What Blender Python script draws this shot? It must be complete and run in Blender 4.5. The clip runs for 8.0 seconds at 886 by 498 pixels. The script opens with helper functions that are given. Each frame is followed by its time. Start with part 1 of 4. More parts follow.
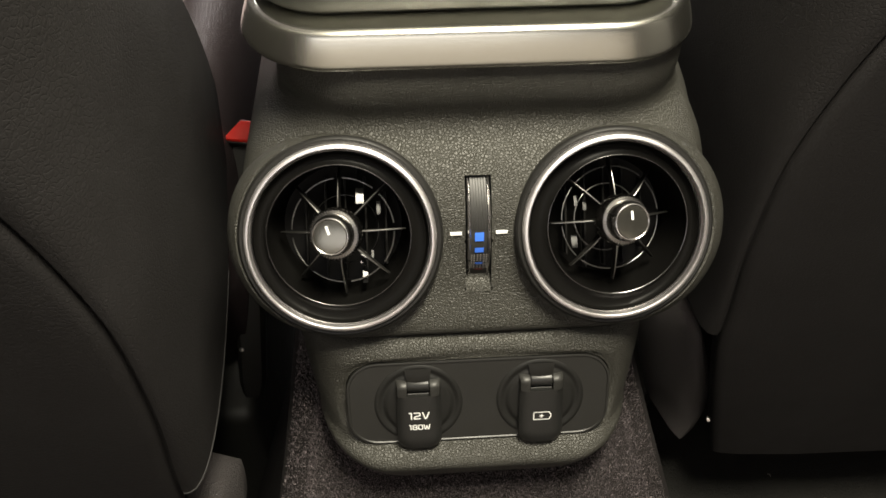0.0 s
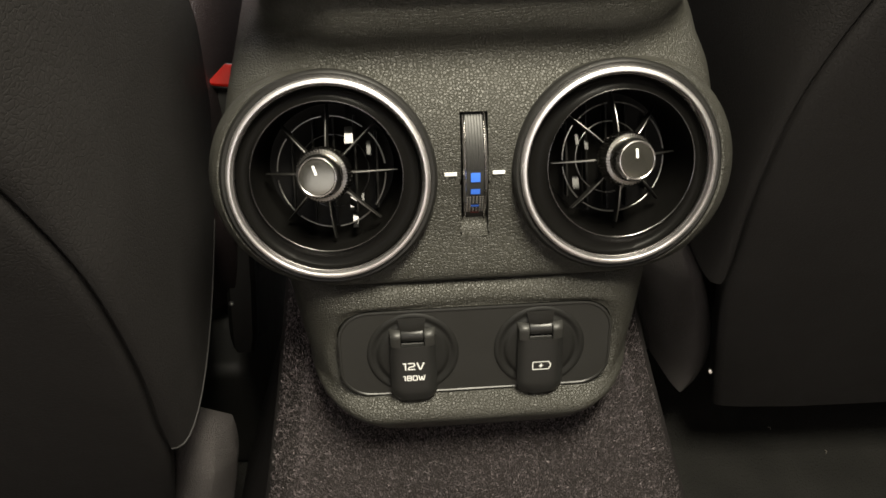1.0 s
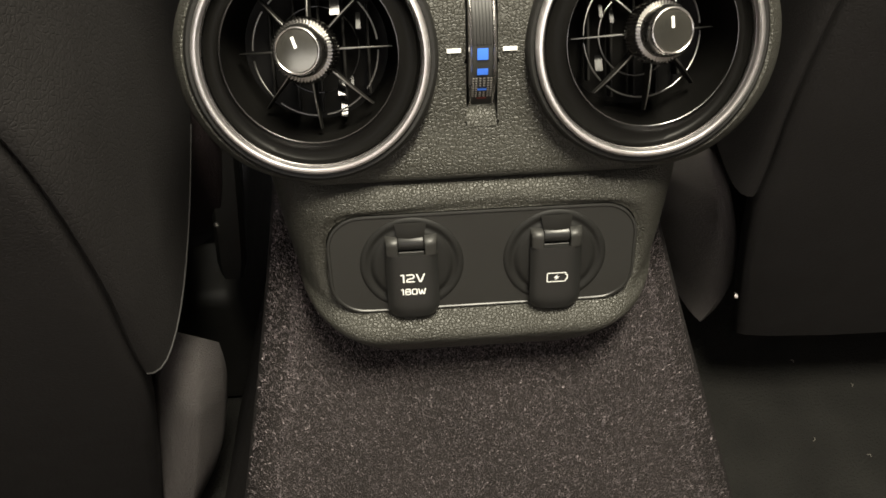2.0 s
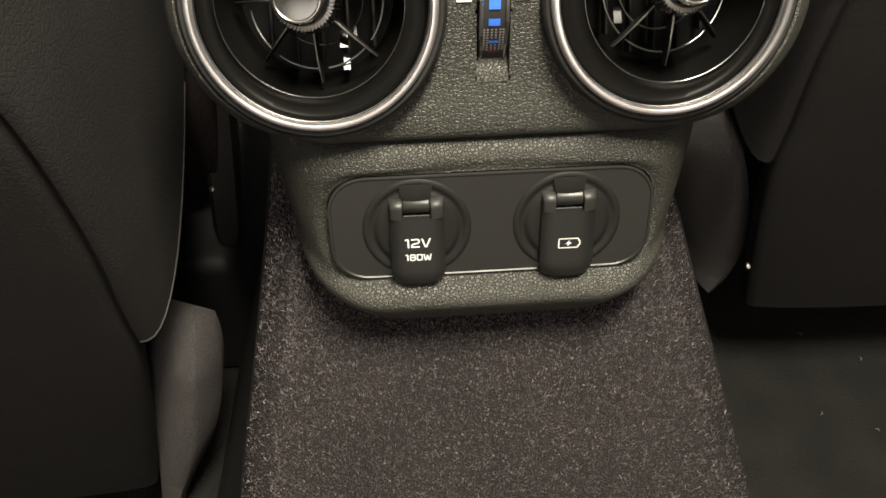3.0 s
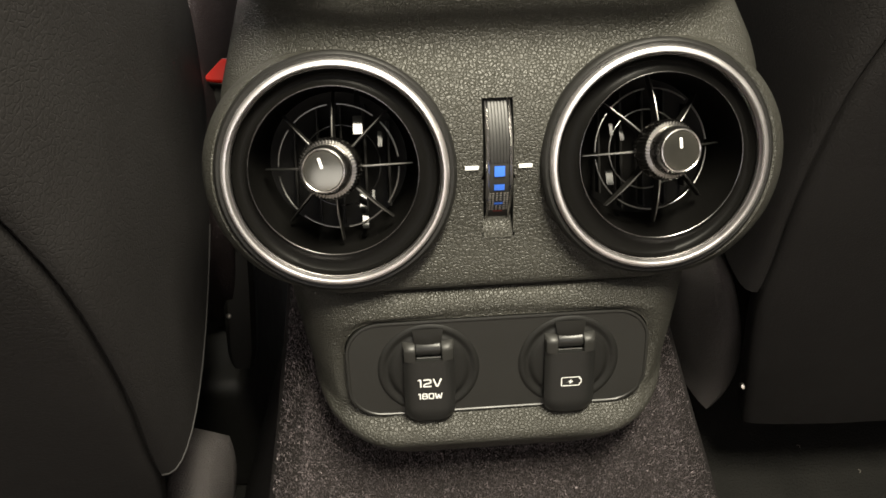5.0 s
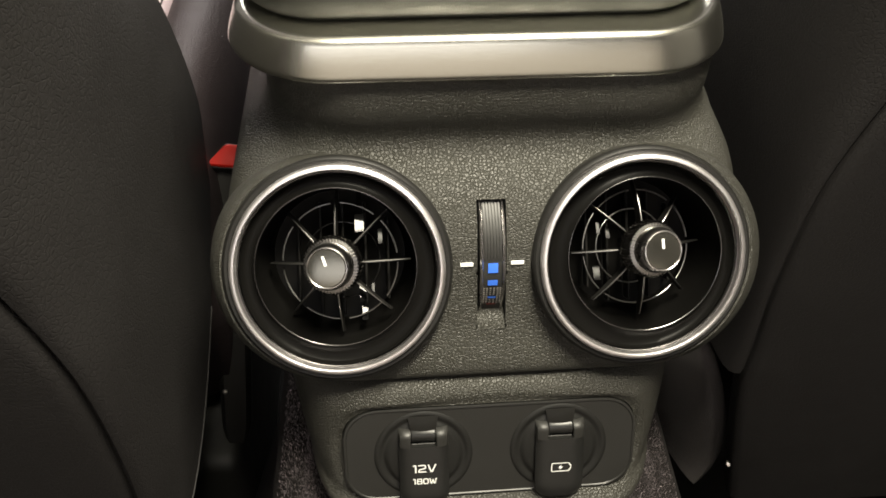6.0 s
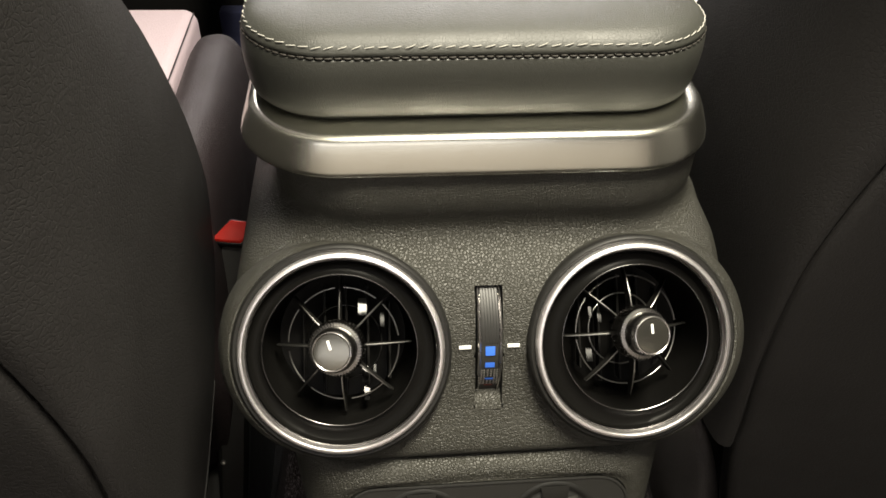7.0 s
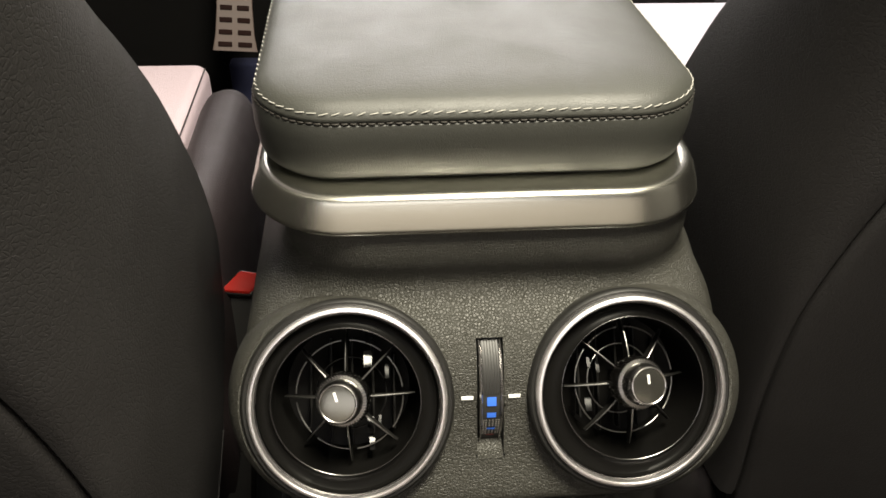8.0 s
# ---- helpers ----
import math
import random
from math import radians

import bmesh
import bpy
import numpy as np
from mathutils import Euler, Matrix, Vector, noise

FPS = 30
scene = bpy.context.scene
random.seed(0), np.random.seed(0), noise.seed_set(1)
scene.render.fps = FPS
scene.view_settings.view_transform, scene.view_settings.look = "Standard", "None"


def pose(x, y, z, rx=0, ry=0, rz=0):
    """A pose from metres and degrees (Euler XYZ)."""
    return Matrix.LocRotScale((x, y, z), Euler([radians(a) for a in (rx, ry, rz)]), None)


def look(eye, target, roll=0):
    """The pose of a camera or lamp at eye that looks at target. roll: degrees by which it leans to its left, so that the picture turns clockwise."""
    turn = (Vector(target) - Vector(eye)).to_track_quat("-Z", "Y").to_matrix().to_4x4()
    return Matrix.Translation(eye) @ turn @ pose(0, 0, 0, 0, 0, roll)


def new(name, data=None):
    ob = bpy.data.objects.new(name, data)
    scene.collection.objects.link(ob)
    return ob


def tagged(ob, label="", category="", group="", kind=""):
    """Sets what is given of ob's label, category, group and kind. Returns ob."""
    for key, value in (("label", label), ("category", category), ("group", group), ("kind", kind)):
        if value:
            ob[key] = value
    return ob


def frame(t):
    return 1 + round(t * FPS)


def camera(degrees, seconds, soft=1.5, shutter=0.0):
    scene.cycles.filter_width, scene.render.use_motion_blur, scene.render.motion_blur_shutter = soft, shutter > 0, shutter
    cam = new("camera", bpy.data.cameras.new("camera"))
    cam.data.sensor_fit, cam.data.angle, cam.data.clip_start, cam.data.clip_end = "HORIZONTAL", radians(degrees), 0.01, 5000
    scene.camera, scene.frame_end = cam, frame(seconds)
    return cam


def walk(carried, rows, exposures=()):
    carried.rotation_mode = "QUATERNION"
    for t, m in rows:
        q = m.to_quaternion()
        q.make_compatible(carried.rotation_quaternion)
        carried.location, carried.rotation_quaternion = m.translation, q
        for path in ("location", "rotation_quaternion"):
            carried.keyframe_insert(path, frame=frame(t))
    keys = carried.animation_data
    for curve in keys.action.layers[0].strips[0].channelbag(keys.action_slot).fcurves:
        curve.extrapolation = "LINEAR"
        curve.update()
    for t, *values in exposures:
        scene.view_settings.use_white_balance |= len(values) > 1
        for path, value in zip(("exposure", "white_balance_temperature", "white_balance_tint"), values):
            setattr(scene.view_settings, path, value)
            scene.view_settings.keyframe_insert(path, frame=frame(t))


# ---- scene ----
# ---------------------------------------------------------------- camera
cam = camera(59.4, 8.0, soft=1.6)
ROWS = [
    (0, -0.03328, -0.23150, 0.60817, 43.375, -0.568, -3.867),
    (0.5, -0.03344, -0.23038, 0.60294, 42.353, -0.710, -4.030),
    (1, -0.03201, -0.22611, 0.59037, 40.588, -0.542, -4.314),
    (1.5, -0.03186, -0.22363, 0.57554, 38.844, -0.238, -4.282),
    (2, -0.03014, -0.21582, 0.54563, 36.950, -0.133, -4.303),
    (2.2, -0.02993, -0.21378, 0.53830, 36.318, -0.230, -4.401),
    (3.3, -0.03445, -0.20898, 0.53173, 34.870, -0.496, -4.047),
    (3.5, -0.03501, -0.20864, 0.53275, 34.887, -0.487, -4.078),
    (4, -0.03511, -0.20803, 0.53956, 36.109, -0.211, -4.156),
    (4.5, -0.03573, -0.20797, 0.55333, 38.952, 0.038, -4.235),
    (4.7, -0.03644, -0.20783, 0.55750, 40.086, -0.010, -4.364),
    (5.8, -0.04078, -0.20697, 0.57727, 45.154, -1.276, -4.835),
    (6, -0.04105, -0.20744, 0.58327, 45.800, -1.286, -4.801),
    (6.5, -0.04290, -0.20917, 0.59328, 48.034, -1.705, -4.839),
    (7, -0.04483, -0.21005, 0.60189, 49.844, -1.880, -5.072),
    (7.5, -0.04516, -0.21309, 0.61025, 51.442, -1.532, -4.979),
    (8, -0.04398, -0.21627, 0.61399, 52.851, -1.315, -4.921),
]
EXPOSURES = [(0, 0.0), (1.0, 0.0), (1.5, 0.1), (2.0, 0.24), (3.4, 0.34), (4.5, 0.30), (6.0, 0.1), (8.0, 0.05)]
walk(cam, [(t, pose(*row)) for t, *row in ROWS], EXPOSURES)

# ---------------------------------------------------------------- light
world = bpy.data.worlds.new("world")
scene.world = world
world.use_nodes = True
world.node_tree.nodes["Background"].inputs[0].default_value = (1.0, 0.95, 0.93, 1)
world.node_tree.nodes["Background"].inputs[1].default_value = 1.9


def area(name, eye, target, sx, sy, watts, color):
    data = bpy.data.lights.new(name, "AREA")
    data.shape, data.size, data.size_y, data.energy, data.color = "RECTANGLE", sx, sy, watts, color
    ob = new(name, data)
    ob.matrix_world = look(eye, target)
    return ob


WARM = (1.0, 0.93, 0.75)
area("dome_lamp_light", (0.12, -0.09, 1.17), (0.0, -0.03, 0.35), 0.42, 0.14, 24.0, WARM)
area("windscreen_light", (0.0, 1.35, 1.0), (0.0, 0.2, 0.45), 1.1, 0.45, 15.0, (1.0, 0.95, 0.93))

# ---------------------------------------------------------------- materials
class Nodes:
    """A small builder for one node material."""

    def __init__(self, name, color, rough, metal=0.0, spec=0.5):
        self.mat = bpy.data.materials.new(name)
        self.mat.use_nodes = True
        self.tree = self.mat.node_tree
        self.shader = self.tree.nodes["Principled BSDF"]
        self.shader.inputs["Base Color"].default_value = (*color, 1)
        self.shader.inputs["Roughness"].default_value = rough
        self.shader.inputs["Metallic"].default_value = metal
        self.shader.inputs["Specular IOR Level"].default_value = spec
        self.color, self.rough = color, rough
        self.place = self.add("ShaderNodeTexCoord").outputs["Object"]

    def add(self, kind, **values):
        node = self.tree.nodes.new(kind)
        for key, value in values.items():
            node.inputs[key.replace("_", " ")].default_value = value
        return node

    def link(self, a, b):
        self.tree.links.new(a, b)

    def stretch(self, x, y, z):
        node = self.add("ShaderNodeMapping")
        node.inputs["Scale"].default_value = (x, y, z)
        self.link(self.place, node.inputs["Vector"])
        return node.outputs[0]

    def noise(self, scale, detail=3.0, place=None, rough=0.5):
        node = self.add("ShaderNodeTexNoise", Scale=scale, Detail=detail, Roughness=rough)
        self.link(place or self.place, node.inputs["Vector"])
        return node.outputs["Fac"]

    def range(self, value, a, b, c, d):
        node = self.add("ShaderNodeMapRange")
        for n, v in zip((1, 2, 3, 4), (a, b, c, d)):
            node.inputs[n].default_value = v
        self.link(value, node.inputs[0])
        return node.outputs[0]

    def math(self, op, a, b):
        node = self.add("ShaderNodeMath")
        node.operation = op
        for n, v in enumerate((a, b)):
            if isinstance(v, (int, float)):
                node.inputs[n].default_value = v
            else:
                self.link(v, node.inputs[n])
        return node.outputs[0]

    def tint(self, fac, low, high):
        """Base colour between two multiples of the plain colour."""
        node = self.add("ShaderNodeMix")
        node.data_type = "RGBA"
        node.inputs[6].default_value = (*[c * low for c in self.color], 1)
        node.inputs[7].default_value = (*[c * high for c in self.color], 1)
        self.link(fac, node.inputs[0])
        self.link(node.outputs[2], self.shader.inputs["Base Color"])
        return self

    def gloss(self, fac, low, high):
        self.link(self.range(fac, 0.3, 0.7, low, high), self.shader.inputs["Roughness"])
        return self

    def bump(self, height, distance, strength=1.0):
        node = self.add("ShaderNodeBump", Distance=distance, Strength=strength)
        self.link(height, node.inputs["Height"])
        self.link(node.outputs[0], self.shader.inputs["Normal"])
        return self


def leather(name, color, rough, cells, depth, low=0.75, spec=0.5, grit=0.35, crease=0.16):
    """Moulded grain: irregular pebbles parted by creases shaded in the colour, with a fine tooth on top."""
    n = Nodes(name, color, rough, 0.0, spec)
    warp = n.add("ShaderNodeTexNoise", Scale=cells * 0.6, Detail=2.0)
    n.link(n.place, warp.inputs["Vector"])
    mix = n.add("ShaderNodeMix")
    mix.data_type = "VECTOR"
    mix.inputs[0].default_value = 0.0022 * 330 / cells
    n.link(n.place, mix.inputs[4])
    n.link(warp.outputs["Color"], mix.inputs[5])
    edge = n.add("ShaderNodeTexVoronoi", Scale=cells)
    edge.feature = "DISTANCE_TO_EDGE"
    n.link(mix.outputs[1], edge.inputs["Vector"])
    small = n.add("ShaderNodeTexVoronoi", Scale=cells * 2.1)
    small.feature = "DISTANCE_TO_EDGE"
    n.link(mix.outputs[1], small.inputs["Vector"])
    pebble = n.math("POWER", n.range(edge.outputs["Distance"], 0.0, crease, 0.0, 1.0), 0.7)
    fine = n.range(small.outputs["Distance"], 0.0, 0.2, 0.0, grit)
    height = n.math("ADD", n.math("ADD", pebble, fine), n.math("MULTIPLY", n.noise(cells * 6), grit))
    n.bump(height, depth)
    # crease shade is put into the colour: low darkens the gaps between pebbles
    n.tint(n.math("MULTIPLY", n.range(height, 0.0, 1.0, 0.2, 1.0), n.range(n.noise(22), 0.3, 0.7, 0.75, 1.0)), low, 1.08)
    n.gloss(n.noise(35), rough - 0.05, rough + 0.07)
    return n.mat


def plain(name, color, rough, metal=0.0, grain=900.0, depth=0.00004, spec=0.5, vary=0.12):
    n = Nodes(name, color, rough, metal, spec)
    n.bump(n.noise(grain), depth)
    n.tint(n.noise(30), 1 - vary, 1 + vary)
    n.gloss(n.noise(60), max(0.02, rough - 0.04), rough + 0.05)
    return n.mat


def brushed(name, color, rough):
    n = Nodes(name, color, rough, 1.0)
    streak = n.noise(60, 4, n.stretch(1.2, 30, 30))
    n.bump(streak, 0.000003)
    n.tint(streak, 0.95, 1.04)
    n.gloss(streak, rough - 0.012, rough + 0.012)
    return n.mat


def pile(name, color, spark):
    """Carpet fibre: each strand has its own shade and gloss; a few carry a painted sparkle."""
    n = Nodes(name, color, 0.5)
    isle = n.add("ShaderNodeNewGeometry").outputs["Random Per Island"]
    # the high power lightens a few strands: glints put into the colour
    n.tint(n.math("MULTIPLY", n.math("ADD", n.math("MULTIPLY", n.math("POWER", isle, 1.6), 0.55), n.math("MULTIPLY", n.math("POWER", isle, 80.0), 5.5)), n.math("MULTIPLY", n.range(n.noise(14), 0.35, 0.65, 0.7, 1.12), n.range(n.noise(330, 2), 0.35, 0.65, 0.55, 1.3))), 0.36, spark)
    n.gloss(isle, 0.3, 0.75)
    return n.mat


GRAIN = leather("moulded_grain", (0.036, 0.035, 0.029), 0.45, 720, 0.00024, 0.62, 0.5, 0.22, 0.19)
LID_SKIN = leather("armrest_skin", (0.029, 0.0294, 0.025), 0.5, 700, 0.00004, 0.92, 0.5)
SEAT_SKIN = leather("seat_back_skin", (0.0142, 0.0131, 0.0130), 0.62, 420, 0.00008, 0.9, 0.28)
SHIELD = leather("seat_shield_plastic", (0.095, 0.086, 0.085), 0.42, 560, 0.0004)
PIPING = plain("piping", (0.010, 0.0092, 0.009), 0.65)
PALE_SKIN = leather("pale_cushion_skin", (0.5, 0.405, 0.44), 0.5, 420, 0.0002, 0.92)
# right cushion: cool daylight tint put into the pale leather's colour
DAYLIT_SKIN = leather("daylit_cushion_skin", (0.6, 0.55, 0.64), 0.5, 420, 0.0002, 0.92)
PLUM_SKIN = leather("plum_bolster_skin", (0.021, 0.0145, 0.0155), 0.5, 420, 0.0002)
METAL = brushed("satin_metal", (0.66, 0.65, 0.575), 0.25)
COLLAR = plain("collar_plastic", (0.010, 0.0097, 0.009), 0.48, 0, 1500, 0.00003, 0.35)
CHROME = plain("satin_chrome", (0.95, 0.92, 0.93), 0.40, 1.0, 500, 0.00001)
SMOKED = plain("smoked_rim", (0.145, 0.142, 0.14), 0.25, 1.0, 500, 0.00001)
DARK_METAL = plain("smoked_chrome", (0.62, 0.6, 0.59), 0.26, 1.0, 500, 0.00001)
PIANO = plain("gloss_black", (0.007, 0.007, 0.007), 0.06, 0, 300, 0.000005, 0.28)
VANE = plain("vane_black", (0.011, 0.0106, 0.0099), 0.34, 0, 300, 0.000005, 0.08)
FUNNEL = plain("funnel_black", (0.0046, 0.0044, 0.0041), 0.36, 0, 300, 0.000005, 0.06)
# duller copy of the louvre black, so that some glints stay faint
LOUVRE_DIM = plain("louvre_dim_glint", (0.005, 0.005, 0.005), 0.16, 0, 300, 0.00002, 0.04)
LOUVRE = plain("louvre_black", (0.006, 0.006, 0.006), 0.1, 0, 300, 0.00002, 0.14)
SLEEVE = plain("sleeve_metal", (0.20, 0.195, 0.19), 0.28, 1.0, 500, 0.00001)
SPOKE = plain("spoke_metal", (0.24, 0.235, 0.225), 0.36, 1.0, 500, 0.00001)
PLATE = plain("plate_plastic", (0.0135, 0.0134, 0.0122), 0.42, 0, 2500, 0.00003)
KNURL = plain("knurled_grip", (0.26, 0.25, 0.24), 0.24, 1.0, 900, 0.00001)
SATIN = plain("satin_black", (0.011, 0.011, 0.0105), 0.36, 0, 2500, 0.00003)
PIN = plain("hinge_plastic", (0.017, 0.0167, 0.0152), 0.46, 0, 2500, 0.00002)
RECESS = plain("recess_plastic", (0.0095, 0.0094, 0.0087), 0.5, 0, 1500, 0.00003, 0.3)
STUD = plain("stud_plastic", (0.013, 0.0125, 0.0115), 0.5)
MATT = plain("matt_black", (0.018, 0.0178, 0.0165), 0.6, 0, 1500, 0.00004)
KNOB_FACE = plain("knob_face", (0.25, 0.243, 0.212), 0.2, 0.95, 3000, 0.00001)
PRINT = plain("white_print", (0.82, 0.82, 0.8), 0.5)
DOT_PRINT = plain("dot_print", (0.34, 0.32, 0.29), 0.5)
RED_PRINT = plain("red_print", (0.16, 0.012, 0.009), 0.5)
BLUE = plain("blue_print", (0.045, 0.17, 0.75), 0.45)
RED = plain("red_button", (0.42, 0.012, 0.006), 0.5, 0, 700, 0.00004, 0.22)
THREAD = plain("pale_thread", (0.30, 0.292, 0.265), 0.5, 0, 4000, 0.00012, 0.5, 0.5)
DARK_THREAD = plain("dark_thread", (0.016, 0.0135, 0.010), 0.7, 0, 4000, 0.00008)
CARPET = plain("carpet_base", (0.012, 0.0100, 0.0098), 0.9, 0, 900, 0.0006, 0.2, 0.4)
PILE = pile("carpet_pile", (0.238, 0.207, 0.216), 2.9)
MAT = plain("floor_felt", (0.0145, 0.0142, 0.013), 0.9, 0, 500, 0.0016, 0.2, 0.6)
SHELL = plain("cabin_lining", (0.12, 0.116, 0.116), 0.85, 0, 300, 0.0003)
# pale tone of the unseen rear wall, chosen to reflect light forwards
REAR_BOUNCE = plain("rear_bounce", (0.55, 0.505, 0.49), 0.9, 0, 300, 0.0003)
ROOF = plain("roof_lining", (0.6, 0.58, 0.58), 0.9, 0, 300, 0.0003)
BOLT = plain("bare_steel", (0.7, 0.68, 0.62), 0.25, 1.0)
PEDAL = plain("pedal_steel", (0.105, 0.075, 0.067), 0.5, 0.0, 300, 0.00003)
RUBBER = plain("rubber", (0.014, 0.006, 0.005), 0.9, 0, 900, 0.00004, 0.15)
TOE_FELT = plain("toe_felt", (0.005, 0.0048, 0.0048), 0.95, 0, 900, 0.0005, 0.1)
NAVY = plain("navy_felt", (0.01, 0.0125, 0.04), 0.9, 0, 900, 0.0005)
LINT = plain("lint", (0.2, 0.19, 0.165), 0.9)


# ---------------------------------------------------------------- builders
def mesh_of(bm, name, smooth=True):
    bmesh.ops.recalc_face_normals(bm, faces=bm.faces)
    me = bpy.data.meshes.new(name)
    bm.to_mesh(me)
    bm.free()
    for p in me.polygons:
        p.use_smooth = smooth
    return me


def part(name, bm, material, parent, label="", smooth=True, sharp=35.0):
    """One mesh object under a thing or a part; the mesh is given in the thing's own space."""
    me = mesh_of(bm, name, smooth)
    if smooth:
        me.set_sharp_from_angle(angle=radians(sharp))
    me.materials.append(material)
    ob = new(name, me)
    ob.parent = parent
    return tagged(ob, label) if label else ob


def thing(name, m, label, category, group=""):
    ob = new(name)
    ob.empty_display_size = 0.02
    ob.matrix_world = m
    return tagged(ob, label, category, group)


def setting(name, bm, material, label, category="", smooth=False):
    me = mesh_of(bm, name, smooth)
    me.materials.append(material)
    return tagged(new(name, me), label, category, kind="structure")


def shifted(bm, m):
    bmesh.ops.transform(bm, matrix=m, verts=bm.verts)
    return bm


def joined(*bms):
    out = bmesh.new()
    for bm in bms:
        me = bpy.data.meshes.new("tmp")
        bm.to_mesh(me)
        bm.free()
        out.from_mesh(me)
        bpy.data.meshes.remove(me)
    return out


def lathe(profile, steps=96, closed=False, wave=None):
    """Turns (radius, height) points round the z axis. wave(k, n) scales the radius of the k-th point at step n."""
    bm = bmesh.new()
    rings = []
    for n in range(steps):
        a = 2 * math.pi * n / steps
        rings.append([bm.verts.new(((r * (wave(k, n) if wave else 1)) * math.cos(a), (r * (wave(k, n) if wave else 1)) * math.sin(a), h)) for k, (r, h) in enumerate(profile)])
    last = len(profile) if closed else len(profile) - 1
    for n in range(steps):
        a, b = rings[n], rings[(n + 1) % steps]
        for k in range(last):
            j = (k + 1) % len(profile)
            bm.faces.new((a[k], a[j], b[j], b[k]))
    bmesh.ops.remove_doubles(bm, verts=bm.verts, dist=1e-7)
    return bm


def loft(rings, closed=True, caps=True):
    """Skins a list of equally long point loops."""
    bm = bmesh.new()
    rows = [[bm.verts.new(p) for p in ring] for ring in rings]
    for a, b in zip(rows, rows[1:]):
        for k in range(len(a) if closed else len(a) - 1):
            j = (k + 1) % len(a)
            bm.faces.new((a[k], a[j], b[j], b[k]))
    if caps and closed:
        bm.faces.new(rows[0])
        bm.faces.new(rows[-1])
    return bm


def block(x0, x1, y0, y1, z0, z1, bevel=0.002, segments=3):
    bm = bmesh.new()
    bmesh.ops.create_cube(bm, size=1.0)
    shifted(bm, Matrix.Translation(((x0 + x1) / 2, (y0 + y1) / 2, (z0 + z1) / 2)) @ Matrix.Diagonal((x1 - x0, y1 - y0, z1 - z0, 1)))
    if bevel:
        bmesh.ops.bevel(bm, geom=bm.edges[:], offset=bevel, segments=segments, profile=0.5, affect="EDGES")
    return bm


def tube(path, radius, sides=8, closed=False):
    """A round bar along points; radius may be a function of 0..1."""
    path = [Vector(p) for p in path]
    rings = []
    for n, p in enumerate(path):
        a = path[n - 1] if n or closed else p
        b = path[(n + 1) % len(path)] if n + 1 < len(path) or closed else p
        along = (b - a).normalized()
        side = along.cross(Vector((0.13, 0.31, 0.94))).normalized()
        up = side.cross(along)
        r = radius(n / max(1, len(path) - 1)) if callable(radius) else radius
        rings.append([p + r * (math.cos(2 * math.pi * k / sides) * side + math.sin(2 * math.pi * k / sides) * up) for k in range(sides)])
    if closed:
        rings.append(rings[0])
        bm = loft(rings, True, False)
        bmesh.ops.remove_doubles(bm, verts=bm.verts, dist=1e-7)
        return bm
    return loft(rings)


def between(table, v):
    """Smooth reading of a table of (v, value) rows in rising order."""
    if v <= table[0][0]:
        return table[0][1]
    for n in range(len(table) - 1):
        (a, fa), (b, fb) = table[n], table[n + 1]
        if v <= b:
            ga = (fb - table[n - 1][1]) / (b - table[n - 1][0]) if n else (fb - fa) / (b - a)
            gb = (table[n + 2][1] - fa) / (table[n + 2][0] - a) if n + 2 < len(table) else (fb - fa) / (b - a)
            t, w = (v - a) / (b - a), b - a
            return fa * (2 * t**3 - 3 * t**2 + 1) + ga * w * (t**3 - 2 * t**2 + t) + fb * (3 * t**2 - 2 * t**3) + gb * w * (t**3 - t**2)
    return table[-1][1]


GLYPHS = {
    "1": (0.42, [[(0.0, 0.95), (0.24, 1.0), (0.30, 0.94), (0.30, 0.0)]]),
    "2": (0.95, [[(0.0, 0.96), (0.68, 1.0), (0.86, 0.88), (0.86, 0.62), (0.72, 0.50), (0.14, 0.38), (0.0, 0.24), (0.0, 0.03), (0.88, 0.03)]]),
    "V": (0.95, [[(0.0, 1.0), (0.36, 0.02), (0.50, 0.02), (0.94, 1.0)]]),
    "8": (0.85, [[(0.12, 1.0), (0.68, 1.0), (0.78, 0.88), (0.78, 0.62), (0.68, 0.52), (0.12, 0.52), (0.02, 0.62), (0.02, 0.88), (0.12, 1.0)], [(0.12, 0.52), (0.0, 0.40), (0.0, 0.12), (0.12, 0.0), (0.70, 0.0), (0.82, 0.12), (0.82, 0.40), (0.68, 0.52)]]),
    "0": (0.85, [[(0.14, 1.0), (0.68, 1.0), (0.82, 0.84), (0.82, 0.16), (0.68, 0.0), (0.14, 0.0), (0.0, 0.16), (0.0, 0.84), (0.14, 1.0)]]),
    "W": (1.15, [[(0.0, 1.0), (0.20, 0.02), (0.34, 0.02), (0.56, 0.80), (0.78, 0.02), (0.92, 0.02), (1.15, 1.0)]]),
}


def strokes(lines, thick):
    """Flat printed strokes along polylines, each joint rounded off."""
    bm = bmesh.new()
    lift = 0.0
    for line in lines:
        for (ax, ay), (bx, by) in zip(line, line[1:]):
            turn = math.atan2(by - ay, bx - ax)
            cap = [(bx, by, turn - math.pi / 2 + math.pi * k / 6) for k in range(7)] + [(ax, ay, turn + math.pi / 2 + math.pi * k / 6) for k in range(7)]
            lift += 0.000002
            bm.faces.new([bm.verts.new((x + thick / 2 * math.cos(a), y + thick / 2 * math.sin(a), lift)) for x, y, a in cap])
    return bm


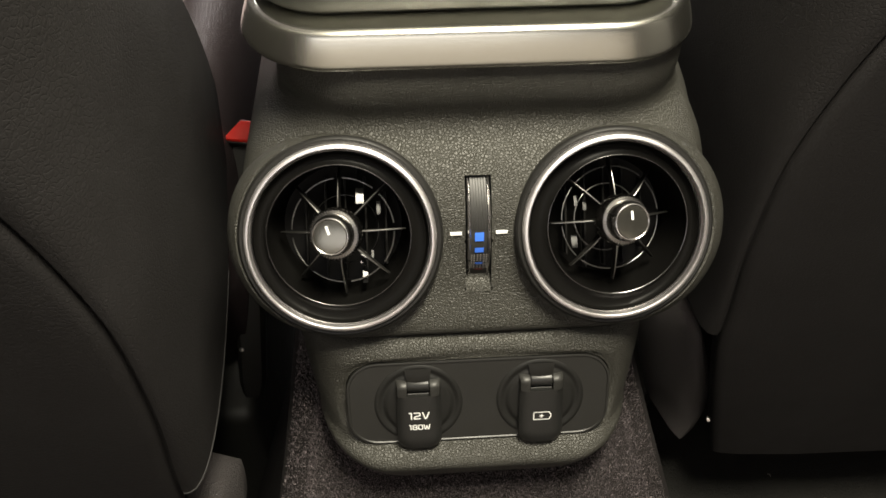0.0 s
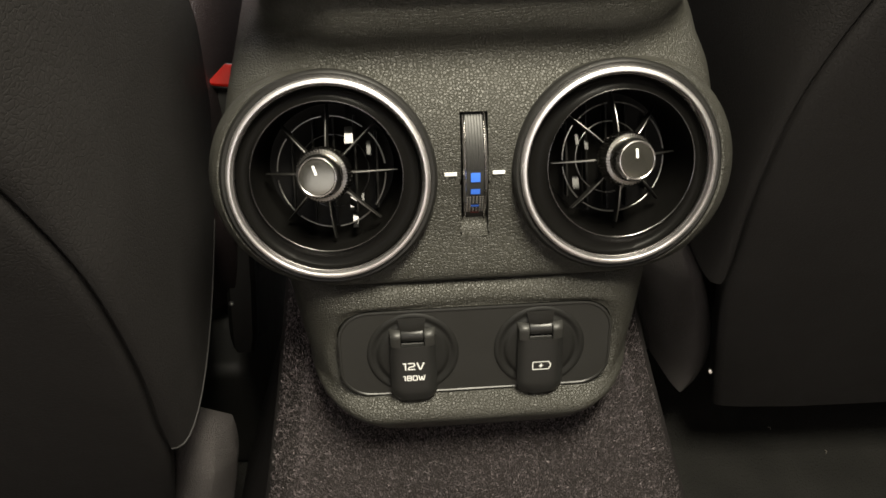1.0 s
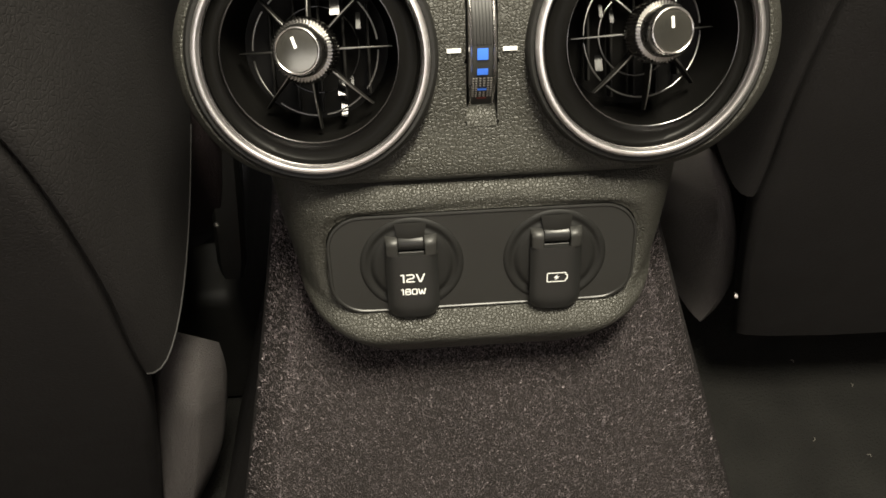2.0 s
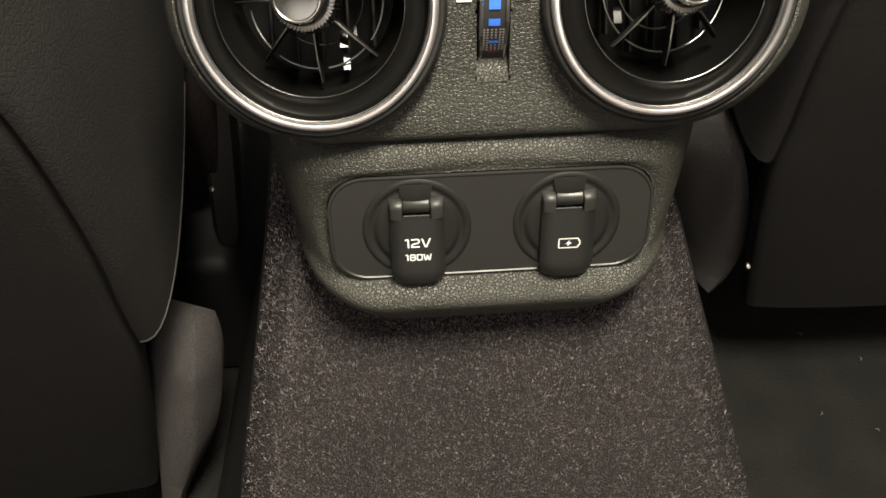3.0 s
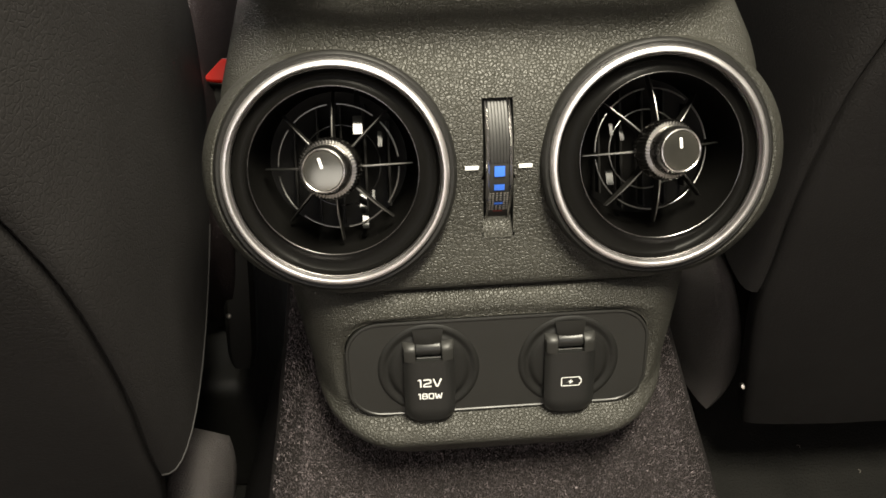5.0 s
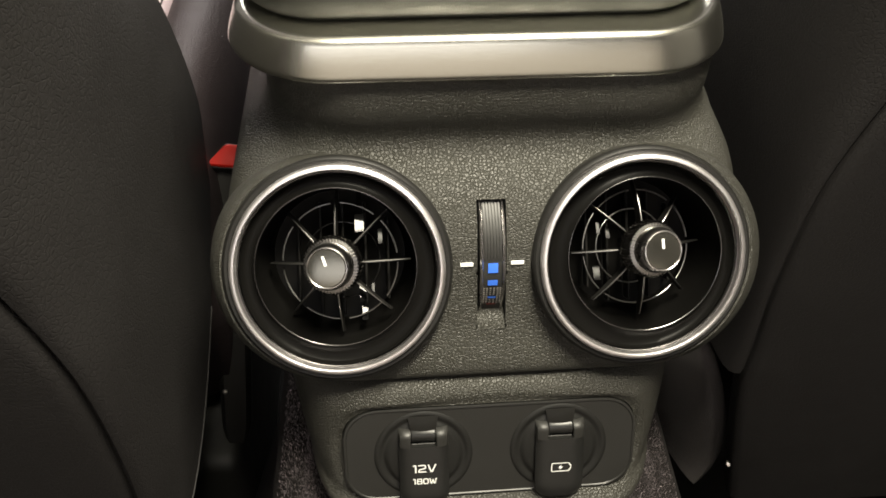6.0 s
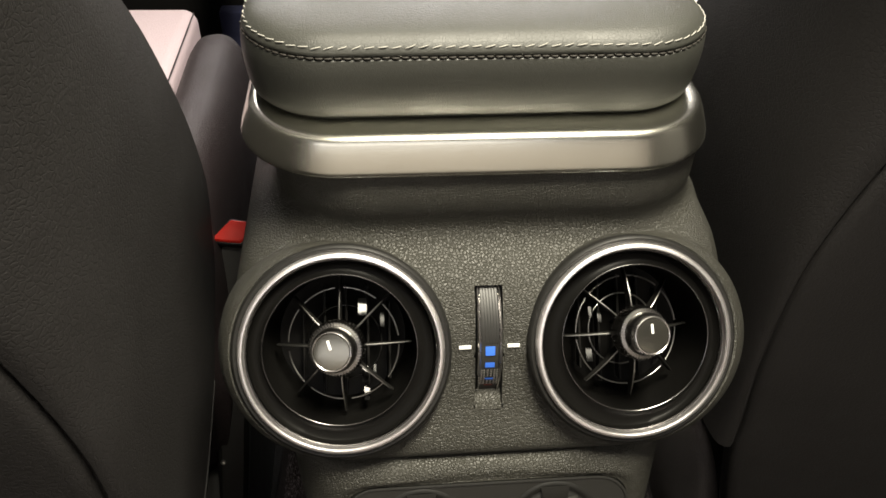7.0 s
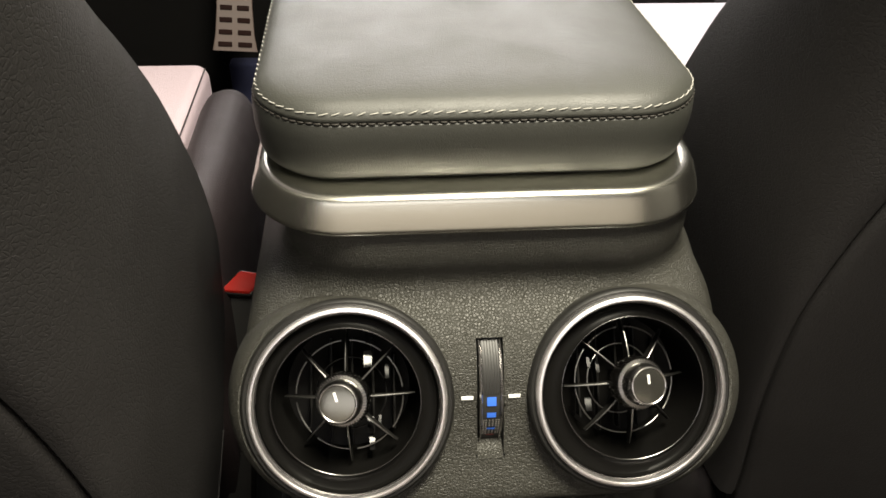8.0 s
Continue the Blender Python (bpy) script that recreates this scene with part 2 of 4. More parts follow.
def lettering(text, wide, tall, thick):
    """Squared technical letters, centred, in a box of that width and height."""
    gap = 0.30
    total = sum(GLYPHS[c][0] for c in text) + gap * (len(text) - 1)
    unit, x, lines = (wide - thick) / total, -(wide - thick) / 2, []
    for c in text:
        for line in GLYPHS[c][1]:
            lines.append([(x + u * unit, (v - 0.5) * (tall - thick)) for u, v in line])
        x += (GLYPHS[c][0] + gap) * unit
    return strokes(lines, thick)


# ---------------------------------------------------------------- cabin shell
FLOOR_Z = 0.0


def build_shell():
    bm = block(-0.75, 0.75, -1.0, 1.7, -0.03, FLOOR_Z, 0)
    setting("floor", bm, MAT, "dark felt-covered car floor between the seats", "floor")
    setting("ceiling", block(-0.75, 0.75, -1.0, 1.75, 1.2, 1.23, 0), ROOF, "pale grey fabric car roof lining", "ceiling")
    # unseen pale wall, added as a reflector for chrome and trim
    setting("wall_rear", block(-0.75, 0.75, -0.93, -0.90, -0.03, 0.76, 0), REAR_BOUNCE, "unseen pale plain rear wall, added to be mirrored in the metal", "wall")
    # unseen bars; the wide right one blocks light from the rear right
    frame_bars = [block(-0.75, 0.75, -0.93, -0.90, 1.06, 1.23, 0)] + [block(x0, x1, -0.93, -0.90, 0.76, 1.06, 0) for x0, x1 in ((-0.75, -0.68), (0.24, 0.75))]
    setting("window_mask", joined(*frame_bars), SHELL, "unseen dark surround of the rear opening, widened at right to block light", "wall")
    setting("wall_front", block(-0.75, 0.75, 1.7, 1.73, -0.03, 0.8, 0), SHELL, "dark plain bulkhead below the windscreen", "wall")
    # unseen sides without windows, closed to keep side light off the seats
    setting("wall_right", block(0.75, 0.78, -1.0, 1.7, -0.03, 1.2, 0), SHELL, "unseen dark plain cabin side, left windowless to block light", "wall")
    setting("wall_left", block(-0.78, -0.75, -1.0, 1.7, -0.03, 1.2, 0), SHELL, "unseen dark plain cabin side, left windowless to block light", "wall")


build_shell()


# ---------------------------------------------------------------- tunnel carpet
def tunnel_z(y):
    return 0.235 + 0.344 * (y + 0.055)


def tunnel_half(y):
    return between([(-0.30, 0.121), (-0.12, 0.1045), (-0.02, 0.094), (0.06, 0.088)], y)


def build_tunnel():
    rings = []
    for n in range(25):
        y = -0.42 + n * 0.02
        h, z = tunnel_half(y), max(tunnel_z(y), 0.16)
        ring = [(-h - 0.075, y, 0.0), (-h - 0.02, y, z - 0.09), (-h - 0.006, y, z - 0.016), (-h + 0.004, y, z - 0.002), (-h + 0.015, y, z)]
        ring += [(-h + 0.015 + (2 * h - 0.03) * k / 8, y, z) for k in range(1, 8)]
        ring += [(-p[0], p[1], p[2]) for p in reversed(ring[:5])]
        rings.append(ring)
    tunnel = setting("tunnel_carpet", loft(rings, False), CARPET, "speckled dark grey carpet over the centre tunnel", "carpet", True)
    # upright strands, each a bent sliver
    rng = random.Random(4)
    verts, faces = [], []
    while len(faces) < 310000:
        y = rng.uniform(-0.20, 0.06)
        h = tunnel_half(y)
        x = rng.uniform(-h - 0.002, h - 0.001)
        z = tunnel_z(y)
        d = abs(x) - (h - 0.008)
        if d > -0.002 and rng.random() < 0.6:
            continue
        if d > 0:
            z -= d * d * 40 if d < 0.012 else 0.006 + (d - 0.012) * 4.2
        if -0.02 > x and y > 0.02 and abs(x) < 0.07:
            continue
        a, tall = rng.uniform(0, 6.283), rng.uniform(0.0007, 0.0014)
        wide = rng.uniform(0.00006, 0.00012)
        lean_x, lean_y = rng.gauss(0, 0.0004), rng.gauss(-0.0001, 0.0004)
        cx, cy = wide * math.cos(a), wide * math.sin(a)
        k = len(verts)
        verts += [(x - cx, y - cy, z - 0.0004), (x + cx, y + cy, z - 0.0004), (x + lean_x + cx * 0.6, y + lean_y + cy * 0.6, z + tall), (x + lean_x - cx * 0.6, y + lean_y - cy * 0.6, z + tall)]
        faces.append((k, k + 1, k + 2, k + 3))
    me = bpy.data.meshes.new("carpet_pile")
    me.from_pydata(verts, [], faces)
    me.materials.append(PILE)
    ob = new("carpet_pile", me)
    ob.parent = tunnel
    tagged(ob, kind="stuff")


build_tunnel()

# ---------------------------------------------------------------- centre console body
FACE = [(0.3255, -0.0125), (0.3262, -0.0165), (0.3275, -0.0192), (0.330, -0.0200), (0.335, -0.0180), (0.3434, -0.0130), (0.350, -0.0096), (0.362, -0.0045), (0.372, -0.0004),
        (0.380, 0.0036), (0.388, 0.0092), (0.394, 0.0155), (0.398, 0.0215), (0.4010, 0.0275), (0.4035, 0.0312), (0.4075, 0.0332), (0.412, 0.0328), (0.417, 0.0312), (0.4235, 0.0306), (0.430, 0.0316), (0.440, 0.0345)]
HALF = [(0.3255, 0.079), (0.330, 0.083), (0.340, 0.091), (0.350, 0.1000), (0.362, 0.1044), (0.375, 0.1055), (0.388, 0.1024), (0.398, 0.0967), (0.406, 0.0922), (0.415, 0.0898), (0.440, 0.0900)]
CORNER = [(0.3255, 0.024), (0.350, 0.032), (0.375, 0.040), (0.398, 0.042), (0.410, 0.040), (0.440, 0.038)]
SHIFT = [(0.345, 0.0), (0.36, 0.0010), (0.375, 0.0020), (0.39, 0.0035), (0.41, 0.0048), (0.44, 0.0035)]
FLARE = [(0.3255, 0.004), (0.345, 0.005), (0.375, 0.006), (0.390, 0.005), (0.405, 0.004), (0.420, 0.003), (0.440, 0.002)]
SLOT = (0.3462, 0.3924, 0.0056)
VENT_X, VENT_Y, VENT_Z, VENT_TILT, VENT_SPLAY = 0.0585, -0.0040, 0.3745, 33.0, 0.5


def vent_pose(side):
    """The vent's own frame: z out of its mouth, y up its face."""
    return pose(side * VENT_X, VENT_Y, VENT_Z, 90 - VENT_TILT, 0, 0) @ pose(0, 0, 0, 0, side * VENT_SPLAY, 0)


def flare(ahead, z):
    """The right flank widens forwards from its rounded rear corner."""
    t = max(0.0, min(1.0, ahead / 0.05))
    return between(FLARE, z) * t * t * (3 - 2 * t)


def build_console():
    base = thing("centre_console", pose(0, 0.05, 0.25), "dark grey grained plastic rear centre console on the carpeted tunnel", "console")
    levels = sorted({round(0.3255 + 0.0006 * n, 5) for n in range(6)} | {round(0.330 + 0.0018 * n, 5) for n in range(62)} | {SLOT[0], SLOT[1]})
    flat = sorted({round(-1 + n / 42, 5) for n in range(85)})
    rings = []
    for z in levels:
        y, w, r = between(FACE, z), between(HALF, z), between(CORNER, z)
        side = [(-w, 0.34), (-w, 0.25), (-w, 0.16), (-w, 0.10)] + [(-w, y + r + (0.08 - r) * (1 - k / 9) ** 1.5) for k in range(1, 9)]
        arc = [(-w + r - r * math.cos(a), y + r - r * math.sin(a)) for a in [math.pi / 2 * k / 12 for k in range(13)]]
        xs = [f * (w - r) for f in flat[1:-1]]
        near = min(range(len(xs)), key=lambda k: abs(xs[k] + SLOT[2])), min(range(len(xs)), key=lambda k: abs(xs[k] - SLOT[2]))
        xs[near[0]], xs[near[1]] = -SLOT[2], SLOT[2]
        half = side + arc
        c = between(SHIFT, z)
        rings.append([(x + c, yy, z) for x, yy in half] + [(x + c * min(1.0, max(0.0, (abs(x) - 0.012) / 0.04)), y, z) for x in xs] + [(c - x + flare(yy - y - r, z), yy, z) for x, yy in reversed(half)])
    bm = loft(rings, False)
    gone = []
    inverse = [vent_pose(s).inverted() for s in (-1, 1)]
    for f in bm.faces:
        c = f.calc_center_median()
        if c.y < 0.06 and any(((m @ c).xy.length < 0.0415) for m in inverse):
            gone.append(f)
        elif abs(c.x) < SLOT[2] and SLOT[0] < c.z < SLOT[1] and c.y < 0.06:
            gone.append(f)
    bmesh.ops.delete(bm, geom=gone, context="FACES")
    shifted(bm, Matrix.Translation((0, -0.05, -0.25)))
    part("fascia", bm, GRAIN, base)

    # swollen shoulders that carry the vents, widest towards the flanks
    for side in (-1, 1):
        outward = radians(-12 if side > 0 else -168)
        rings = []
        for r, h in ((0.0428, -0.0060), (0.0430, -0.0040), (0.0438, -0.0036), (0.0452, -0.0056), (0.0468, -0.0100), (0.0482, -0.0165), (0.0494, -0.0250), (0.0504, -0.0350), (0.0512, -0.0480)):
            ring = []
            for k in range(96):
                a = 2 * math.pi * k / 96
                w = max(0.0, (math.cos(a - outward) + 0.15) / 1.15)
                q = 0.0430 + (r - 0.0430) * w * (2.1 if side > 0 else 1.45)
                ring.append((q * math.cos(a), q * math.sin(a), h))
            rings.append(ring)
        part("vent_shoulder", shifted(loft(rings, True, False), Matrix.Translation((0, -0.05, -0.25)) @ vent_pose(side)), GRAIN, base)

    # plain core that closes the inside, and the side of the long body
    core = joined(block(-0.084, 0.084, 0.09, 0.40, 0.17, 0.445, 0.012, 4), block(-0.045, 0.045, 0.048, 0.10, 0.25, 0.44, 0.008, 3))
    part("inner_core", shifted(core, Matrix.Translation((0, -0.05, -0.25))), MATT, base)
    return base


console = build_console()


# lower panel that carries the sockets
LOW = [(0.2440, -0.0300), (0.2446, -0.0385), (0.2462, -0.0436), (0.2490, -0.0466), (0.2530, -0.0492), (0.2580, -0.0515), (0.2630, -0.0535), (0.2675, -0.0550), (0.2704, -0.0555), (0.2728, -0.0547), (0.2745, -0.0530), (0.2758, -0.0507), (0.2772, -0.0484), (0.2790, -0.0470), (0.2975, -0.0378), (0.316, -0.0292), (0.320, -0.0265), (0.3235, -0.0235), (0.3252, -0.0200), (0.3258, -0.0150)]
LOW_HALF = [(0.2440, 0.0500), (0.2452, 0.0575), (0.2475, 0.0630), (0.2510, 0.0672), (0.2560, 0.0706), (0.2620, 0.0734), (0.2700, 0.0762), (0.2790, 0.0784), (0.2975, 0.0822), (0.3160, 0.0846), (0.3230, 0.0845), (0.3258, 0.0820)]
PLATE_Z, PLATE_A, PLATE_B, PLATE_R = 0.2970, 0.0614, 0.0201, 0.0140


def rounded_rect(a, b, r, count):
    """Evenly turned points of a rounded rectangle, as seen from its middle."""
    out = []
    for n in range(count):
        ang = 2 * math.pi * n / count
        dx, dz = math.cos(ang), math.sin(ang)
        lo, hi = 0.0, 1.0
        for _ in range(40):
            m = (lo + hi) / 2
            x, z = abs(m * dx), abs(m * dz)
            inside = x <= a and z <= b and (x <= a - r or z <= b - r or math.hypot(x - a + r, z - b + r) <= r)
            lo, hi = (m, hi) if inside else (lo, m)
        out.append((lo * dx, lo * dz))
    return out


def build_lower_panel(base):
    count = 240
    inner = rounded_rect(PLATE_A, PLATE_B, PLATE_R, count)
    angles = [math.atan2(z, x) for x, z in inner]
    outer = []
    for ang in angles:
        dx, dz = math.cos(ang), math.sin(ang)
        lo, hi = 0.0, 0.2
        for _ in range(40):
            m = (lo + hi) / 2
            z = PLATE_Z + m * dz
            lo, hi = (m, hi) if 0.2441 < z < 0.3257 and abs(m * dx) <= between(LOW_HALF, z) else (lo, m)
        outer.append((lo * dx, lo * dz))
    rings = []
    steps = [0, 0.02, 0.05, 0.09, 0.14, 0.2, 0.28, 0.36, 0.45, 0.55, 0.65, 0.74, 0.82, 0.89, 0.94, 0.975, 1.0]
    # into the recess first, then out over the rolled rim to the panel's outline
    rings.append([(x, between(LOW, PLATE_Z + z) + 0.0062, PLATE_Z + z) for x, z in inner])
    for s in steps:
        ring = []
        for (xi, zi), (xo, zo) in zip(inner, outer):
            x, z = xi + (xo - xi) * s, zi + (zo - zi) * s
            gap = math.hypot(x - xi, z - zi)
            dip = 0.0032 * math.exp(-((gap / 0.0034) ** 2)) + 0.0010 * math.exp(-gap / 0.005)
            dip *= 1.0 - 0.45 * max(0.0, min(1.0, zi / PLATE_B * 2.0))
            rest = between(LOW_HALF, PLATE_Z + z) - abs(x)
            r = 0.035
            roll = 1.3 * (r - math.sqrt(max(0.0, r * r - max(0.0, r - rest) ** 2)))
            ring.append((x, between(LOW, PLATE_Z + z) + dip + roll, PLATE_Z + z))
        rings.append(ring)
    rings.append([(x * 0.997, 0.06, PLATE_Z + z * (0.997 if z > 0 else 0.75)) for x, z in outer])
    bm = loft(rings, True, False)
    part("lower_panel", shifted(bm, Matrix.Translation((0, -0.05, -0.25))), GRAIN, base)


build_lower_panel(console)

# ---------------------------------------------------------------- socket plate and power sockets
SLOPE = math.degrees(math.atan2(0.0460 - 0.0292, 0.316 - 0.279))


def plate_pose(x=0.0, up=0.0, out=0.0):
    """A frame on the socket plate: x right, y up the slope, z towards the back seat."""
    return pose(0, -0.0380 + 0.0022, PLATE_Z, 90 - SLOPE, 0, 0) @ pose(x, up, out)


def build_plate():
    base = thing("socket_plate", plate_pose(), "smooth black plastic socket plate set into the console", "panel")
    stretch = 1 / math.cos(radians(SLOPE))
    a, b = PLATE_A - 0.0003, PLATE_B * stretch - 0.0003
    rings = []
    for grow, z in ((0, -0.003), (0, 0.0001), (-0.0002, 0.0002), (-0.0009, 0.0002), (-0.0013, -0.0002), (-0.004, -0.0002)):
        rings.append([(x, y, z) for x, y in rounded_rect(a + grow, b + grow, PLATE_R + grow, 160)])
    part("plate", loft(rings, True, True), PLATE, base)
    return base


build_plate()


def build_socket(x, words, icon):
    label = "black round 12 volt power socket with a closed flip lid" if words else "black round charging socket with a closed flip lid"
    base = thing("power_socket", plate_pose(x, -0.0002, 0), label, "socket", "power sockets in the console")
    rim = lathe([(0.0206, -0.001), (0.0205, 0.0000), (0.0199, 0.0004), (0.0190, 0.0006), (0.0180, 0.0003), (0.0172, -0.0001), (0.0164, -0.0001), (0.0158, 0.0003), (0.0150, 0.0008), (0.0138, 0.0010), (0.0, 0.0010)], 72)
    part("rim", rim, RECESS, base)
    # the lid: a tab, crowned across, with a rounded toe
    rings = []
    n, w0 = 25, 0.0102
    for k in range(n):
        v = k / (n - 1)
        y = 0.0064 - 0.0279 * v
        w = w0 * (1 + 0.01 * v)
        toe = max(0.0, (y * -1 - 0.0150) / 0.0066)
        w *= math.sqrt(max(0.02, 1 - 0.42 * toe**2.6)) if toe > 0 else 1
        lift = 0.0048 + 0.0010 * v - 0.0010 * max(0, toe) ** 2
        top = [(w * math.sin(a), y, lift - 0.0022 * (abs(math.sin(a)) ** 4)) for a in [radians(-90 + 180 * i / 16) for i in range(17)]]
        low = [(w * 0.94 * f, y, lift - 0.0055) for f in (1, 0.5, 0, -0.5, -1)]
        rings.append(top + low)
    lid = part("lid", loft(rings), SATIN, base)
    # hinge: two ears of the lid hold a glossy pin, with a domed cover behind
    for e in (-1, 1):
        rows = []
        for k in range(9):
            y = 0.0062 + 0.0070 * k / 8
            top = 0.0047 - 0.0030 * max(0.0, (k - 5) / 3) ** 2.5
            rows.append([(e * x, y, z) for x, z in ((0.0052, -0.0006), (0.0052, top - 0.0003), (0.0056, top), (0.0080, top - 0.0002), (0.0096, top - 0.0010), (0.0102, top - 0.0022), (0.0100, -0.0006))])
        part("hinge_ear", loft(rows), PIN, lid)
    part("hinge_window", block(-0.0051, 0.0051, 0.0060, 0.0072, -0.0006, 0.0030, 0.0003, 1), RECESS, base)
    part("hinge_pin", shifted(lathe([(0, -0.0050), (0.0029, -0.0050), (0.0031, -0.0046), (0.0031, 0.0046), (0.0028, 0.0050), (0, 0.0050)], 28), pose(0, 0.0106, 0.0010, 0, 90, 0)), SATIN, base)
    rows = []
    for k in range(7):
        y, half = 0.0122 + 0.0066 * k / 6, 0.0050 + 0.0012 * k / 6
        rows.append([(half * f, y, 0.0020 * (1 - (k / 6) ** 2) * (1 - 0.3 * f * f) + 0.0010) for f in (-1, -0.6, -0.2, 0.2, 0.6, 1)])
    part("hinge_cover", loft(rows, False), VANE, base)
    if words:
        for text, wide, tall, thick, y in ((words[0], 0.0097, 0.0040, 0.00062, -0.0032), (words[1], 0.0099, 0.0029, 0.00050, -0.0092)):
            v = (0.0064 - y) / 0.0279
            part("lettering", shifted(lettering(text, wide, tall, thick), pose(0, y, 0.0048 + 0.0010 * v + 0.0003, 2.1, 0, 0)), PRINT, lid, "white printed lettering", False)
    if icon:
        v = (0.0064 + 0.0066) / 0.0279
        z = 0.0048 + 0.0010 * v + 0.0003
        a, b, c = 0.0037, 0.0020, 0.0003
        shell = [(-a + c, b), (a - c, b), (a, b - c), (a, 0.0011), (a + 0.0006, 0.0009), (a + 0.0006, -0.0009), (a, -0.0011), (a, -b + c), (a - c, -b), (-a + c, -b), (-a, -b + c), (-a, b - c), (-a + c, b)]
        flash = bmesh.new()
        flash.faces.new([flash.verts.new((p * 0.95, q, 0.0001)) for p, q in ((0.0005, 0.0014), (-0.0013, -0.0003), (-0.0002, -0.0003), (-0.0006, -0.0014), (0.0013, 0.0003), (0.0001, 0.0003))])
        part("battery_symbol", shifted(joined(strokes([shell], 0.00042), flash), pose(0, -0.0066, z, 2.2, 0, 0)), PRINT, lid, "white printed battery charging symbol", False)
    return base


build_socket(-0.0283, ("12V", "180W"), False)
build_socket(0.0285, None, True)


# ---------------------------------------------------------------- air vents
def hoop(radius, height, thick, count=96):
    return tube([(radius * math.cos(2 * math.pi * k / count), radius * math.sin(2 * math.pi * k / count), height) for k in range(count)], thick, 8, True)


def offset_rings(rows, count=96):
    """Rings of (radius, height, middle x, middle y), skinned."""
    return loft([[(x + r * math.cos(2 * math.pi * k / count), y + r * math.sin(2 * math.pi * k / count), h) for k in range(count)] for r, h, x, y in rows], True, False)


def build_vent(side, mark, middle, lean, rim, louvres):
    base = thing("air_vent", vent_pose(side), "round black air vent with a satin chrome ring and spoked grille", "air vent", "air vents in the console")
    collar = lathe([(0.0400, -0.034), (0.0426, -0.012), (0.0433, -0.0060), (0.0434, -0.0042), (0.0432, -0.0030), (0.0427, -0.0022), (0.0420, -0.0017), (0.0411, -0.0018), (0.0404, -0.0022), (0.0401, -0.0028)], 120)
    part("collar", collar, COLLAR, base, "dark satin plastic collar")
    ring = lathe([(0.0404, -0.0030), (0.0404, -0.0012), (0.0402, -0.0002), (0.0398, 0.0004), (0.0391, 0.0008), (0.0384, 0.0008), (0.0380, 0.0004), (0.0378, -0.0006), (0.0377, -0.0022)], 120)
    part("ring", ring, CHROME, base, "satin chrome ring")
    part("inner_lip", lathe([(0.0379, -0.0030), (0.0376, -0.0023), (0.0372, -0.0021), (0.0369, -0.0024), (0.0367, -0.0032)], 120), SMOKED, base)
    (rx, ry), deep = rim, -0.0034
    part("funnel", offset_rings([(0.0367, -0.0030, 0, 0), (0.0360, -0.0044, 0, 0), (0.0346, -0.0052, rx * 0.2, ry * 0.2), (0.0330, -0.0052, rx * 0.5, ry * 0.5), (0.0316, -0.0046, rx * 0.8, ry * 0.8), (0.0305, deep - 0.0002, rx, ry)]), FUNNEL, base)
    part("rim_ring", shifted(hoop(0.0304, 0, 0.00024), pose(rx, ry, deep)), SMOKED, base)
    part("throat", offset_rings([(0.0304, deep - 0.0002, rx, ry), (0.0302, -0.0100, rx, ry), (0.0294, -0.0170, rx, ry), (0.0280, -0.0230, rx, ry), (0.0265, -0.0300, rx, ry), (0.0010, -0.034, rx, ry)], 72), FUNNEL, base)
    # the swivelling barrel: spokes, broken ring, vanes and knob lean together
    barrel = pose(*middle, lean[0], lean[1], 0)
    start = radians(1.5)
    for k in range(8):
        a0, a1 = start + math.pi / 4 * k + radians(6.5 if side < 0 else 4.5), start + math.pi / 4 * (k + 1) - radians(2.5)
        arc = [(0.0227 * math.cos(a0 + (a1 - a0) * n / 14), 0.0227 * math.sin(a0 + (a1 - a0) * n / 14), -0.0066) for n in range(15)]
        part("ring_arc", shifted(tube(arc, 0.00034), barrel), SPOKE, base)
    part("hub_ring", shifted(hoop(0.0150, -0.0112, 0.00032, 64), barrel), SPOKE if side > 0 else PIANO, base)
    for x in (-0.0180, -0.0090, 0.0, 0.0090, 0.0180):
        long = 0.0225 if abs(x) < 0.012 else 0.0160
        part("vane", shifted(block(-0.0005, 0.0005, -long, long, -0.0085, 0.0, 0.0003, 1), barrel @ pose(x, 0, -0.0135, 0, -side * 14, 0)), VANE, base)
    # short curved louvres added between the vanes, placed and bent to catch lamp glints
    for x, y, wide, tall in louvres:
        rows = []
        for k in range(13):
            f = radians(28 + tall * (k / 12 - 0.5))
            dy, dz = 0.034 * (math.sin(f) - 0.469), 0.034 * (math.cos(f) - 0.883)
            tip = side * 0.12 * wide / 2
            rows.append([(x - wide / 2, y + dy, -0.0125 + dz - tip), (x + wide / 2, y + dy, -0.0125 + dz + tip), (x + wide / 2, y + dy - 0.0004, -0.0135 + dz + tip), (x - wide / 2, y + dy - 0.0004, -0.0135 + dz - tip)])
        part("louvre", loft(rows), LOUVRE if tall > 10 else LOUVRE_DIM, base, "glossy black louvre bent to catch a glint")
    for k in range(8):
        a = 2 * math.pi * k / 8 + start
        path, blade = [], []
        for i in range(13):
            v = i / 12
            r, h = 0.0080 + 0.0196 * v, -0.0062 * v**1.7
            path.append((r * math.cos(a), r * math.sin(a), h))
            across = Vector((-math.sin(a), math.cos(a), 0)) * 0.00032
            top, low = Vector(path[-1]) + Vector((0, 0, -0.0002)), Vector((path[-1][0], path[-1][1], h - 0.0050 * (1 - 0.5 * v)))
            blade.append([top + across, top - across, low - across, low + across])
        spoke = part("spoke", shifted(tube(path, lambda v: 0.00038 * (1 - 0.55 * v**3), 8), barrel), SPOKE, base)
        part("blade", shifted(loft(blade), barrel), VANE, spoke)
